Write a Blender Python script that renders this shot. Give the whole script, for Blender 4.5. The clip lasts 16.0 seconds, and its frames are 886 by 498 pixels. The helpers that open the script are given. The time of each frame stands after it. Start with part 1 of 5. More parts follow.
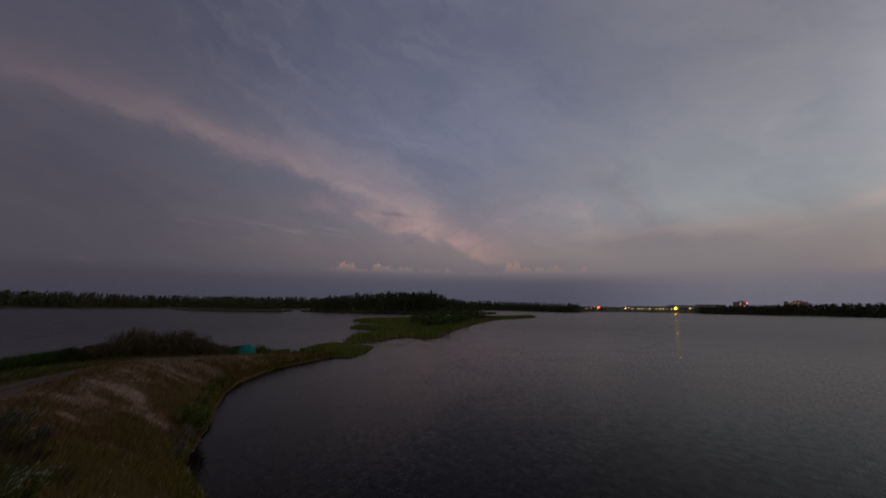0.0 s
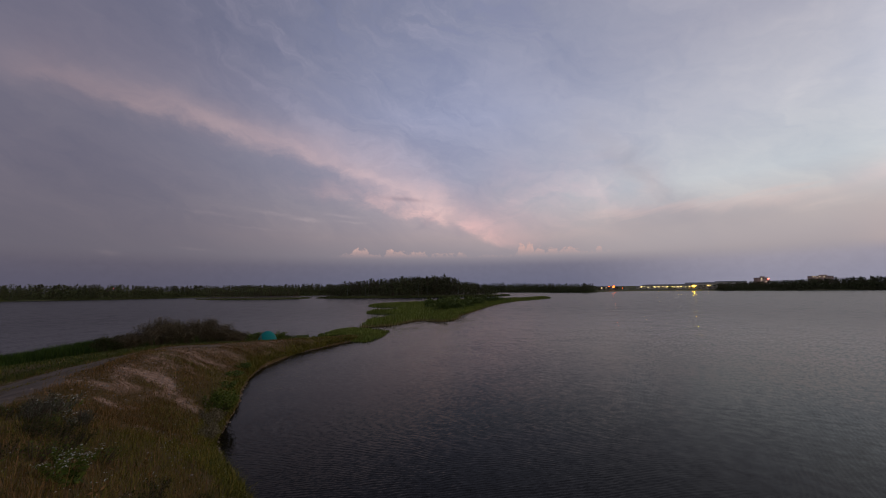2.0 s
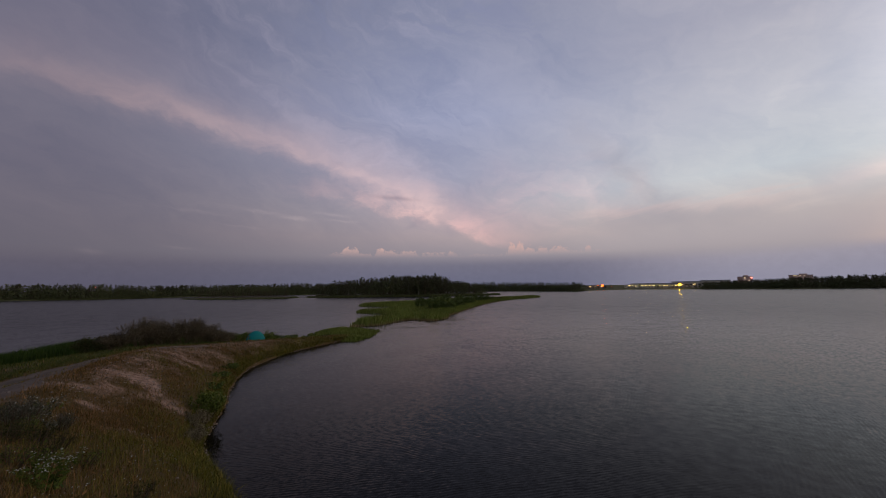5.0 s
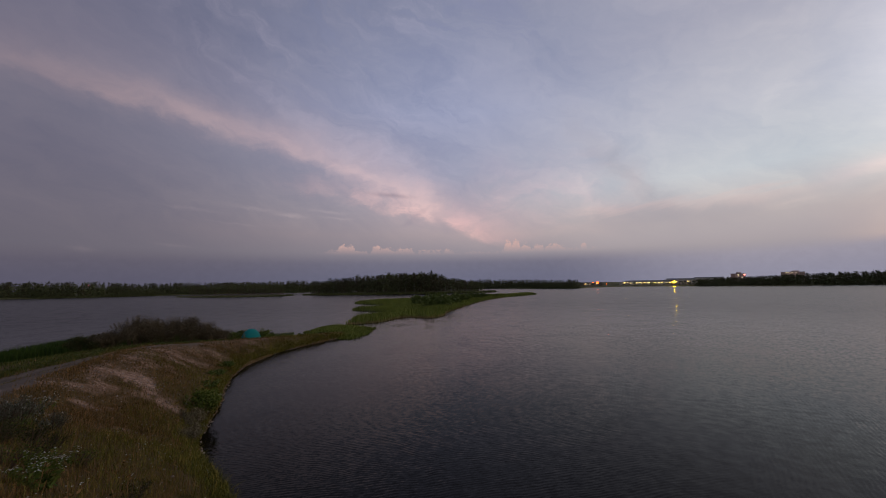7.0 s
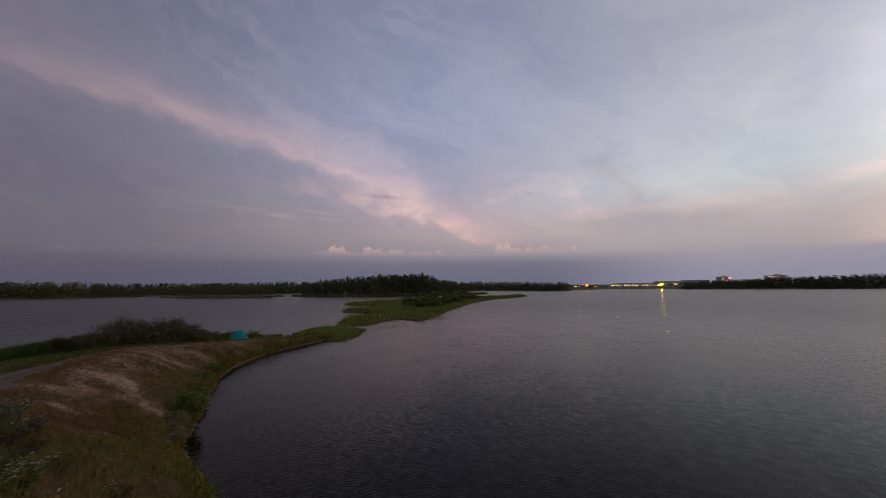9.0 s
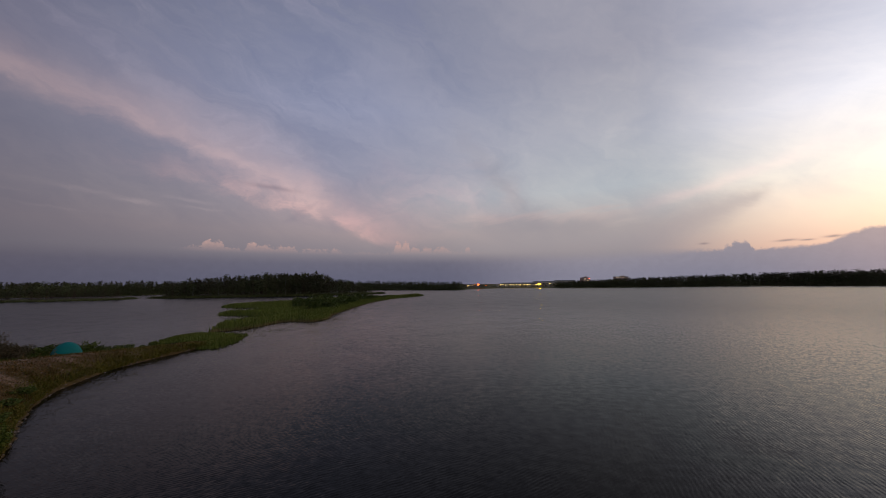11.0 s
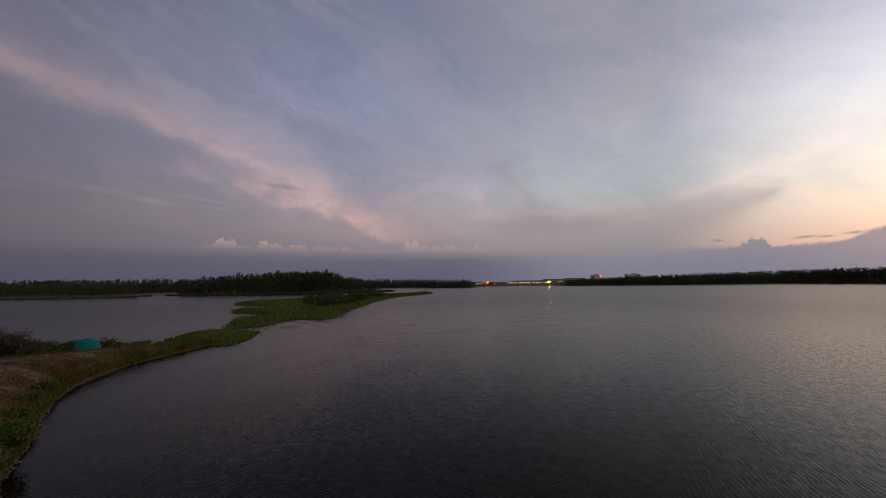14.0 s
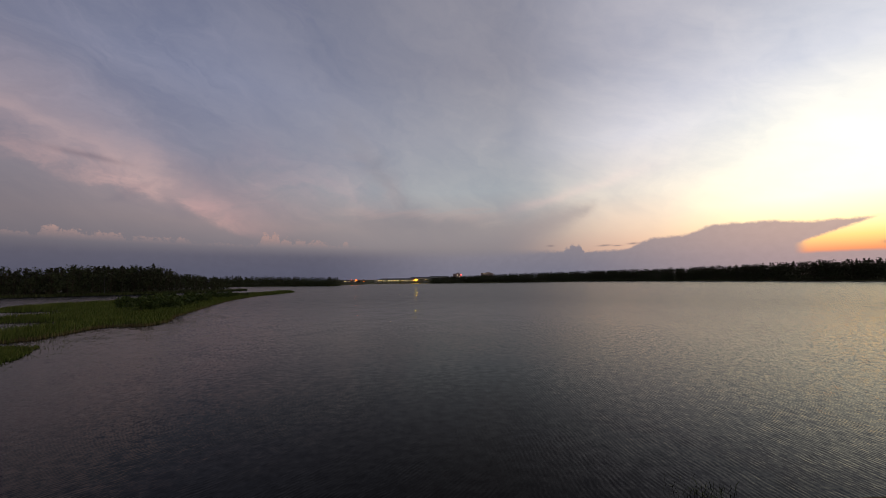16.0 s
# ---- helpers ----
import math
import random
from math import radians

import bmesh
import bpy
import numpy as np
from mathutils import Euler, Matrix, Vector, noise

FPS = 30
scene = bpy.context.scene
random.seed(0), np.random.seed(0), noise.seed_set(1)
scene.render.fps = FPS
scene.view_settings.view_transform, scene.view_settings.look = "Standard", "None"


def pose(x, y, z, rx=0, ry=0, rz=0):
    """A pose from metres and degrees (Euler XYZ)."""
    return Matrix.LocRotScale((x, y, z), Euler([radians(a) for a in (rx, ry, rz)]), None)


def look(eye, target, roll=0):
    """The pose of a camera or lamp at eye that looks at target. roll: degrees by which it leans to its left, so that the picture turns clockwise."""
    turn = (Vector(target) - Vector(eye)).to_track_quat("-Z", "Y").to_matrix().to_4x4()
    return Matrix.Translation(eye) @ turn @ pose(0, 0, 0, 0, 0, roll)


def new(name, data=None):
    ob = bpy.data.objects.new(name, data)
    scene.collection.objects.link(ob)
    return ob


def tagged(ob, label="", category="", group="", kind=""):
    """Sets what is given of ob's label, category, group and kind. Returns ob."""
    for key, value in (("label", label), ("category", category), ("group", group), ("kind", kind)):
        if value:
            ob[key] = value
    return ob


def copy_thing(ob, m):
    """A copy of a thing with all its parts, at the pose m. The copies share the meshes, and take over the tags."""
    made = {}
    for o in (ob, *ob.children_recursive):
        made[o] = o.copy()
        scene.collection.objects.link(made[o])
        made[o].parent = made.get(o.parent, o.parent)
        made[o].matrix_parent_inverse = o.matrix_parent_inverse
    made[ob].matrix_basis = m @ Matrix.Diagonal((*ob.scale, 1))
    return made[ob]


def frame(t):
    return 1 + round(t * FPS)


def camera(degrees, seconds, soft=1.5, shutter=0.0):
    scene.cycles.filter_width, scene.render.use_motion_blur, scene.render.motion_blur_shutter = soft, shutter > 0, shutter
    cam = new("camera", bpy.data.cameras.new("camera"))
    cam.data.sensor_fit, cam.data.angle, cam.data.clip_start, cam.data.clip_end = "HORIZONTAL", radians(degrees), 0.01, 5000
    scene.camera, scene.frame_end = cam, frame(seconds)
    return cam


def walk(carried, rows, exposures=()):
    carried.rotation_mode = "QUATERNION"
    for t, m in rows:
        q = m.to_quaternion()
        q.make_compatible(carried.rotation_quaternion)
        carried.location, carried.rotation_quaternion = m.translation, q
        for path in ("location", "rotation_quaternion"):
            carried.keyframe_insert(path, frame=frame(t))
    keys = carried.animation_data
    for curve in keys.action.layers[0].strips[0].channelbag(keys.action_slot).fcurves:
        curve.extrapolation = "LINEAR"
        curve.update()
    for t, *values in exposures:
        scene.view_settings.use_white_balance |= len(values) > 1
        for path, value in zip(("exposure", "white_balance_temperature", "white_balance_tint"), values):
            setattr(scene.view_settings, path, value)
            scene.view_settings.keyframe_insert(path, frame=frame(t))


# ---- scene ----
# Lakeshore at dusk: a camera stands on a bank and turns from the peninsula to the sunset.

EYE = (0.0, 0.0, 7.0)
cam = camera(103.87, 16.0, 0.9, 1.0)


def aim(yaw, pitch, roll):
    """A pose at the standpoint: yaw to the left of +y, pitch up, roll as in look()."""
    a, b = radians(yaw), radians(pitch)
    way = Vector((-math.sin(a) * math.cos(b), math.cos(a) * math.cos(b), math.sin(b)))
    return look(EYE, Vector(EYE) + 100 * way, roll)


PATH = [
    (0.0, 0.14, 9.07, 0.73), (0.1, 0.31, 8.10, 0.75), (0.2, 0.25, 6.89, 0.77), (0.3, 0.50, 6.67, 0.54), (0.4, 1.40, 5.74, 0.51),
    (0.5, 1.92, 5.39, 0.52), (0.6, 2.56, 5.69, 0.14), (0.7, 2.93, 6.19, -0.52), (0.8, 3.24, 6.18, -0.88),
    (0.9, 3.34, 6.27, -1.04), (1.0, 2.98, 6.20, -1.23), (1.5, 2.63, 6.29, -0.93), (2.0, 2.16, 6.40, -0.72),
    (2.5, 1.64, 6.47, -0.86), (3.0, 1.11, 6.56, -0.96), (3.5, 0.47, 6.65, -0.71), (4.0, 0.63, 6.56, -0.79),
    (6.5, 0.47, 5.84, -0.97), (7.0, -0.00, 5.80, -0.90), (7.5, -0.32, 6.24, -0.84), (8.0, -0.66, 6.12, -0.86),
    (8.5, -0.60, 6.08, -0.89), (9.0, -1.45, 6.06, -0.62), (9.1, -2.64, 6.04, -0.61), (9.2, -4.69, 6.05, -0.70),
    (9.3, -7.44, 5.95, -0.72), (9.4, -10.40, 5.95, -0.82), (9.5, -13.27, 5.96, -0.94), (9.6, -15.92, 6.10, -0.97),
    (9.7, -18.33, 6.11, -0.92), (9.8, -19.50, 6.05, -0.90), (10.0, -20.30, 5.95, -0.85), (10.4, -19.70, 5.85, -0.80),
    (11.0, -18.10, 5.80, -0.70), (11.8, -16.97, 5.80, -0.63), (12.0, -16.86, 5.79, -0.82), (12.5, -16.74, 5.97, -0.85),
    (13.0, -16.48, 5.72, -0.79), (13.5, -16.33, 5.54, -0.64), (14.0, -16.59, 5.46, -0.70), (14.5, -16.75, 5.32, -0.75),
    (14.6, -18.36, 5.53, -0.96), (14.7, -20.62, 5.77, -0.99), (14.8, -23.69, 5.62, -1.01), (14.9, -27.17, 5.46, -0.98),
    (15.0, -30.57, 5.40, -0.93), (15.1, -33.46, 5.04, -0.89), (15.2, -35.48, 4.80, -0.84), (15.3, -36.71, 4.70, -0.84),
    (15.4, -37.30, 4.76, -0.82), (15.5, -37.72, 4.81, -0.81), (16.0, -37.91, 4.86, -0.66),
]
EXPOSURES = [(0.0, -1.05), (0.2, -0.9), (0.5, -0.5), (0.8, -0.28), (1.0, -0.2), (1.5, -0.11), (2.5, -0.08), (4.0, -0.07), (9.0, -0.07), (9.6, -0.12),
             (12.0, -0.42), (14.5, -0.45), (15.0, -0.50), (15.5, -0.52), (16.0, -0.62)]
walk(cam, [(t, aim(y, p, r)) for t, y, p, r in PATH], EXPOSURES)


# ---- small node language ----
class Value:
    """A node socket with arithmetic."""

    def __init__(self, tree, socket):
        self.tree, self.socket = tree, socket

    def op(self, kind, *others, clamp=False):
        node = self.tree.nodes.new("ShaderNodeMath")
        node.operation, node.use_clamp = kind, clamp
        for slot, item in zip(node.inputs, (self, *others)):
            if isinstance(item, Value):
                self.tree.links.new(item.socket, slot)
            else:
                slot.default_value = item
        return Value(self.tree, node.outputs[0])

    def __add__(self, o): return self.op("ADD", o)
    def __radd__(self, o): return self.op("ADD", o)
    def __sub__(self, o): return self.op("SUBTRACT", o)
    def __rsub__(self, o): return (self * -1.0) + o
    def __mul__(self, o): return self.op("MULTIPLY", o)
    def __rmul__(self, o): return self.op("MULTIPLY", o)
    def __truediv__(self, o): return self.op("DIVIDE", o)


def step(value, low, high):
    """Smooth step from 0 at low to 1 at high."""
    node = value.tree.nodes.new("ShaderNodeMapRange")
    node.interpolation_type = "SMOOTHSTEP"
    value.tree.links.new(value.socket, node.inputs["Value"])
    node.inputs["From Min"].default_value, node.inputs["From Max"].default_value = (low, high) if low < high else (high, low)
    node.inputs["To Min"].default_value, node.inputs["To Max"].default_value = (0.0, 1.0) if low < high else (1.0, 0.0)
    return Value(value.tree, node.outputs["Result"])


def bell(value, centre, width):
    x = (value - centre) / width
    return (x * x * -1.0).op("EXPONENT")


def ramp(value, stops, mode="LINEAR"):
    """A colour ramp; stops are (position, colour or grey)."""
    node = value.tree.nodes.new("ShaderNodeValToRGB")
    node.color_ramp.interpolation = mode
    marks = node.color_ramp.elements
    while len(marks) < len(stops):
        marks.new(1.0)
    for mark, (place, colour) in zip(marks, stops):
        mark.position = place
    for mark, (place, colour) in zip(marks, stops):
        mark.color = (colour, colour, colour, 1) if isinstance(colour, (int, float)) else (*colour, 1)
    value.tree.links.new(value.socket, node.inputs[0])
    return Value(value.tree, node.outputs["Color"])


def blend(factor, one, two, kind="MIX"):
    """Mix of two colours by a factor."""
    tree = factor.tree if isinstance(factor, Value) else (one.tree if isinstance(one, Value) else two.tree)
    node = tree.nodes.new("ShaderNodeMix")
    node.data_type, node.blend_type = "RGBA", kind
    for slot, item in ((node.inputs[0], factor), (node.inputs[6], one), (node.inputs[7], two)):
        if isinstance(item, Value):
            tree.links.new(item.socket, slot)
        elif isinstance(item, (int, float)):
            slot.default_value = item
        else:
            slot.default_value = (*item, 1)
    return Value(tree, node.outputs[2])


def joined(tree, x, y, z):
    node = tree.nodes.new("ShaderNodeCombineXYZ")
    for slot, item in zip(node.inputs, (x, y, z)):
        if isinstance(item, Value):
            tree.links.new(item.socket, slot)
        else:
            slot.default_value = item
    return Value(tree, node.outputs[0])


def cloudy(tree, vector, scale, detail=5.0, rough=0.55, twist=0.0, colour=False):
    node = tree.nodes.new("ShaderNodeTexNoise")
    node.inputs["Scale"].default_value, node.inputs["Detail"].default_value = scale, detail
    node.inputs["Roughness"].default_value, node.inputs["Distortion"].default_value = rough, twist
    if vector is not None:
        tree.links.new(vector.socket, node.inputs["Vector"])
    return Value(tree, node.outputs["Color" if colour else "Fac"])


def lin(r, g, b, gain=1.0):
    """Linear colour from display values 0 to 255."""
    return tuple(gain * ((c / 255 + 0.055) / 1.055) ** 2.4 for c in (r, g, b))


# ---- dusk sky: the sun is below the horizon near 95 degrees to the right ----
def build_sky():
    world = bpy.data.worlds.new("dusk_sky")
    scene.world = world
    world.use_nodes = True
    tree = world.node_tree
    tree.nodes.clear()
    out = tree.nodes.new("ShaderNodeOutputWorld")
    shine = tree.nodes.new("ShaderNodeBackground")
    tree.links.new(shine.outputs[0], out.inputs[0])
    place = tree.nodes.new("ShaderNodeTexCoord")
    parts = tree.nodes.new("ShaderNodeSeparateXYZ")
    tree.links.new(place.outputs["Generated"], parts.inputs[0])
    x, y, z = (Value(tree, s) for s in parts.outputs)
    az = x.op("ARCTAN2", y) * 57.2958
    el = z.op("ARCSINE") * 57.2958
    off = (az - 95.0 + 540.0).op("MODULO", 360.0) - 180.0
    sun = off.op("ABSOLUTE")
    high = el.op("MAXIMUM", 0.0)
    h = high / 90.0

    def column(stops):
        return ramp(h, [(e / 90.0, lin(*c)) for e, c in stops])

    east = column([(0, (105, 100, 111)), (6, (109, 104, 116)), (15, (113, 109, 125)), (25, (111, 110, 129)), (40, (103, 105, 129)), (90, (104, 106, 130))])
    mid = column([(0, (123, 121, 136)), (5, (150, 143, 152)), (8, (172, 159, 164)), (12, (170, 163, 174)), (18, (159, 161, 183)),
                  (27, (156, 162, 191)), (40, (137, 142, 168)), (90, (122, 126, 156))])
    west = column([(0, (142, 138, 148)), (5.5, (176, 166, 169)), (8, (194, 184, 183)), (14, (202, 207, 213)), (22, (196, 197, 208)),
                   (32, (172, 172, 188)), (90, (132, 134, 158))])
    peach = ramp(h, [(0, lin(165, 145, 145)), (4 / 90, lin(242, 196, 168, 1.5)), (7 / 90, lin(244, 214, 188, 1.62)), (12 / 90, lin(240, 228, 214, 1.62)),
                     (20 / 90, lin(228, 226, 234, 1.45)), (30 / 90, lin(194, 193, 206, 1.35)), (1, lin(132, 134, 158))])
    glow = ramp(h, [(0, lin(240, 130, 90, 1.5)), (2.6 / 90, lin(247, 150, 105, 1.6)), (4.2 / 90, lin(252, 196, 118, 2.3)), (6 / 90, lin(255, 222, 165, 2.5)), (9 / 90, lin(255, 239, 204, 2.5)),
                    (14 / 90, lin(255, 250, 230, 2.0)), (24 / 90, lin(226, 228, 238, 1.45)), (40 / 90, lin(180, 182, 198, 1.2)), (1, lin(132, 134, 158))])
    sky = blend(step(sun, 4, 30), glow, peach)
    sky = blend(step(sun, 22, 49), sky, west)
    sky = blend(step(sun, 48, 97), sky, mid)
    sky = blend(step(sun, 88, 150), sky, east)

    def along(stops, low, high, mode="B_SPLINE"):
        """A value that follows the bearing through the given stops (bearing, value), between low and high degrees."""
        return ramp((az - low) / (high - low), [((p - low) / (high - low), v / 60.0) for p, v in stops], mode) * 60.0

    def lobe(value, below, above):
        """A bell of unequal flanks."""
        one, two = value.op("MINIMUM", 0.0) / below, value.op("MAXIMUM", 0.0) / above
        return ((one * one + two * two) * -1.0).op("EXPONENT")

    def add(sky, amount, red, green, blue):
        return blend(1.0, sky, joined(tree, amount * red, amount * green, amount * blue), "ADD")

    # high thin cloud: broad faint patches, with combed wisps over the streak
    # slow swirls that bend every cloud form
    swirl_a = cloudy(tree, joined(tree, az * 0.11, el * 0.16, 21.0), 1.0, 6, 0.58) - 0.5
    swirl_b = cloudy(tree, joined(tree, az * 0.11, el * 0.16, 33.0), 1.0, 6, 0.58) - 0.5
    true_az, true_el = az, el
    loose = step(el, 7.0, 12.0) * step(az, 52, 44)
    az, el = az + swirl_a * 9.0 * loose, el + swirl_b * 5.0 * loose
    tilt = el + az * 0.34
    drift = cloudy(tree, joined(tree, az * 0.06, el * 0.08, 2.0), 1.0, 4, 0.5)
    veil = cloudy(tree, joined(tree, az * 0.06 + drift * 2.0, tilt * 0.09, 0.0), 1.0, 8, 0.58, 0.5)
    wisp = cloudy(tree, joined(tree, az * 0.075 + drift * 1.4, tilt * 0.21 + drift * 2.4, 3.7), 1.0, 9, 0.66, 0.6)
    fine = cloudy(tree, joined(tree, az * 0.2, tilt * 0.5, 8.1), 1.0, 8, 0.66, 0.5)
    tone = (veil - 0.5) * 0.42 + (fine - 0.5) * 0.17
    tone = tone * step(el, 3, 12) + 1.0
    sky = blend(1.0, sky, joined(tree, (tone - 1.0) * 1.25 + 1.0, tone, (tone - 1.0) * 0.6 + 1.0), "MULTIPLY")
    combed = step(wisp, 0.40, 0.85) * step(az, -50, -32) * step(az, 14, -4) * step(el + az * 0.30, 12.5, 18.0)
    sky = add(sky, combed, 0.10, 0.08, 0.085)
    hollow = step(wisp, 0.50, 0.30) * step(az, -34, -14) * step(az, 30, 8) * step(el, 17, 26)
    sky = blend(hollow * 0.4, sky, lin(134, 139, 172))

    # the long rosy streak, sharp below and feathered above
    wave = cloudy(tree, joined(tree, az * 0.13, el * 0.30, 1.3), 1.0, 7, 0.62, 0.4)
    grainy = cloudy(tree, joined(tree, az * 0.45, tilt * 0.9, 6.3), 1.0, 6, 0.65, 0.3)
    line = along([(-70, 22.6), (-58, 23.4), (-50.3, 23.5), (-45.7, 23.5), (-40.1, 23.2), (-33.6, 22.7), (-26.1, 21.3), (-17.6, 19.0), (-8.4, 15.9), (-1.7, 13.2), (4, 10.5), (12, 8.0)], -70, 12)
    gap = el - line + (wave - 0.5) * 2.2 + (grainy - 0.5) * 1.0
    swell = 1.0 + 1.5 * step(az, -34, -10)
    body = lobe(gap, 1.2, 1.1) * 0.30 + lobe(gap, 1.8, swell * 2.0) * 0.70
    span = step(az, -62, -44) * step(az, 3.5, -5.0)
    strength = (0.42 + 0.58 * step(az, -50, -20)) * (0.15 + 1.6 * wave)
    sky = add(sky, body * span * strength, 0.20, 0.108, 0.068)
    haze = lobe(gap, 2.0, 7.5) * step(az, -80, -45) * step(az, 9, -8) * (0.3 + wave)
    sky = add(sky, haze, 0.052, 0.032, 0.028)

    # its lower branch, a veil between the two, and the small dark lens
    lower = el - along([(-34, 18.4), (-27.4, 16.6), (-21.8, 15.4), (-13.0, 13.4), (-4.6, 11.9), (0.1, 11.1), (4, 10.4)], -34, 4) + (wave - 0.5) * 1.6 + (grainy - 0.5) * 0.9
    branch = lobe(lower, 0.9, 2.0) * step(az, -31, -10) * step(az, 2.0, -4.0) * step(wave + grainy * 0.5, 0.45, 1.0)
    sky = add(sky, branch, 0.24, 0.112, 0.075)
    under = lobe(lower - 1.5, 2.0, 2.6) * step(az, -20, -7) * step(az, 2.0, -2.0) * (0.3 + wave)
    sky = add(sky, under, 0.115, 0.060, 0.042)
    blush = lobe(lower, 3.2, 2.5) * step(az, -26, -6) * step(az, 9, 1) * (0.3 + wave)
    sky = add(sky, blush, 0.062, 0.030, 0.022)
    lens = bell(true_az, -8.5, 3.4) * bell(true_el + (wave - 0.5) * 0.6 + (true_az + 8.3) * 0.07, 14.5, 0.34)
    sky = blend(lens * 0.40, sky, lin(122, 114, 132))
    notch = bell(az - (el - 10.3) * 1.16 + (grainy - 0.5) * 0.8, -5.0, 0.75) * step(el, 9.2, 10.4) * step(el, 13.4, 12.4)
    sky = blend(notch * 0.22, sky, lin(142, 135, 152))
    shadow_lane = bell(az + (el - 11.0) * 0.35, 0.0, 0.9) * step(el, 7.0, 9.0) * step(el, 14.0, 12.0)
    sky = blend(shadow_lane * 0.16, sky, lin(146, 139, 156))

    # the bright tail that falls to the cumulus line
    axis = ramp(el / 20.0, [(0.0, 0.85), (5.4 / 20, 0.62), (6.6 / 20, 0.45), (8.0 / 20, 0.30), (9.5 / 20, 0.165), (11.8 / 20, 0.10), (14 / 20, 0.02), (1.0, 0.0)], "B_SPLINE") * 17.0
    fall = az - axis + (grainy - 0.5) * 1.6 + (wave - 0.5) * 1.2
    tail = lobe(fall, 1.1, 3.2) * step(el, 5.6, 7.6) * step(el, 13.5, 9.5) * step(wave + grainy * 0.5, 0.35, 1.05)
    sky = add(sky, tail, 0.27, 0.112, 0.080)
    plume = lobe(fall - 2.0, 2.0, 6.0) * step(el, 5.8, 8.0) * step(el, 17.5, 11.0) * (0.2 + wave)
    sky = add(sky, plume, 0.11, 0.044, 0.034)

    # rosy haze over the town, in soft heaps
    soft = cloudy(tree, joined(tree, az * 0.10, el * 0.19, 7.7), 1.0, 7, 0.6, 0.5)
    warm = lobe(el - 13.0, 5.0, 6.0) * step(az, 1, 10) * step(az, 34, 22) * step(soft, 0.3, 0.75)
    sky = add(sky, warm, 0.145, 0.060, 0.045)
    rose = bell(az, 29.8, 1.8) * bell(el + (wave - 0.5) * 1.5, 14.3, 2.0)
    sky = add(sky, rose, 0.060, 0.016, 0.004)
    lane = bell(el - 16.5 + (az - 27.8) * 1.15 + (soft - 0.5) * 9.0, 0.0, 3.0) * step(az, 18, 29) * step(az, 37, 33)
    sky = blend(lane * 0.30, sky, lin(158, 154, 166))
    shelf = bell(el - 8.9 + (soft - 0.5) * 2.5, 0.0, 1.6) * step(az, 20, 28) * step(az, 47, 40)
    sky = blend(shelf * 0.30, sky, lin(156, 150, 160))

    az, el = true_az, true_el
    # thin pale scraps low in the east
    for a, e, wide, thick, power in ((-24.0, 10.7, 1.9, 0.26, 0.075), (-28.4, 11.3, 2.4, 0.2, 0.04), (-18.6, 11.6, 2.6, 0.22, 0.05), (-17.0, 10.6, 2.2, 0.16, 0.045),
                                     (-36.5, 10.6, 3.0, 0.2, 0.025), (-46.3, 4.7, 1.0, 0.35, 0.035), (-38.0, 5.6, 1.6, 0.22, 0.02), (-31.0, 9.0, 2.6, 0.16, 0.02)):
        scrap = bell(az, a, wide) * bell(el + (grainy - 0.5) * 1.1 + (az - a) * 0.06, e, thick)
        sky = add(sky, scrap * power, 1.0, 0.72, 0.62)

    # soft mauve cloud mass below the clear patch
    patch = cloudy(tree, joined(tree, az * 0.07, el * 0.3 - az * 0.02, 11.0), 1.0, 7, 0.58, 0.7)
    mass = step(10.6 - el + (patch - 0.5) * 9.0, -1.5, 2.5) * step(az, 16, 27) * step(az, 54, 46) * step(el, 4.2, 6.0)
    sky = blend(mass * 0.45, sky, lin(177, 168, 172))
    glimmer = bell(10.6 - el + (patch - 0.5) * 7.0, 0.2, 0.9) * step(az, 16, 27) * step(az, 52, 42)
    sky = blend(1.0, sky, joined(tree, glimmer * 0.075, glimmer * 0.03, glimmer * 0.015), "ADD")
    # slanting grey cloud before the glow, with a rosy line above it
    slant = el - 9.35 - (az - 57.5) * 0.317 + (wave - 0.5) * 1.5 + (grainy - 0.5) * 1.4
    taper = 0.8 + 1.4 * step(az, 62.5, 55.0)
    body = ((slant / taper).op("POWER", 2.0) * -1.0).op("EXPONENT") * step(az, 45, 54) * step(az, 63.0, 60.5)
    rosy = bell(el - 12.0 - (az - 54.0) * 0.21 + (wave - 0.5) * 2.5, 0.0, 0.8) * step(az, 46, 53) * step(az, 76, 60) * soft
    sky = add(sky, rosy, 0.24, 0.09, 0.06)
    sky = blend(body * 0.42, sky, lin(176, 164, 170))
    for a, e, wide, thick in ((63.0, 4.65, 0.9, 0.13), (64.7, 4.55, 0.6, 0.1), (55.2, 4.9, 0.5, 0.13), (66.7, 4.75, 0.7, 0.14), (90.3, 3.3, 0.5, 0.2)):
        sky = blend(bell(az, a, wide) * bell(el + (wave - 0.5) * 0.5, e, thick) * 0.7, sky, lin(160, 142, 146))

    # cloud bank along the whole horizon, hard-edged towards the sunset
    rough = cloudy(tree, joined(tree, az * 0.9, el * 1.1, 0.0), 1.0, 6, 0.6, 0.3)
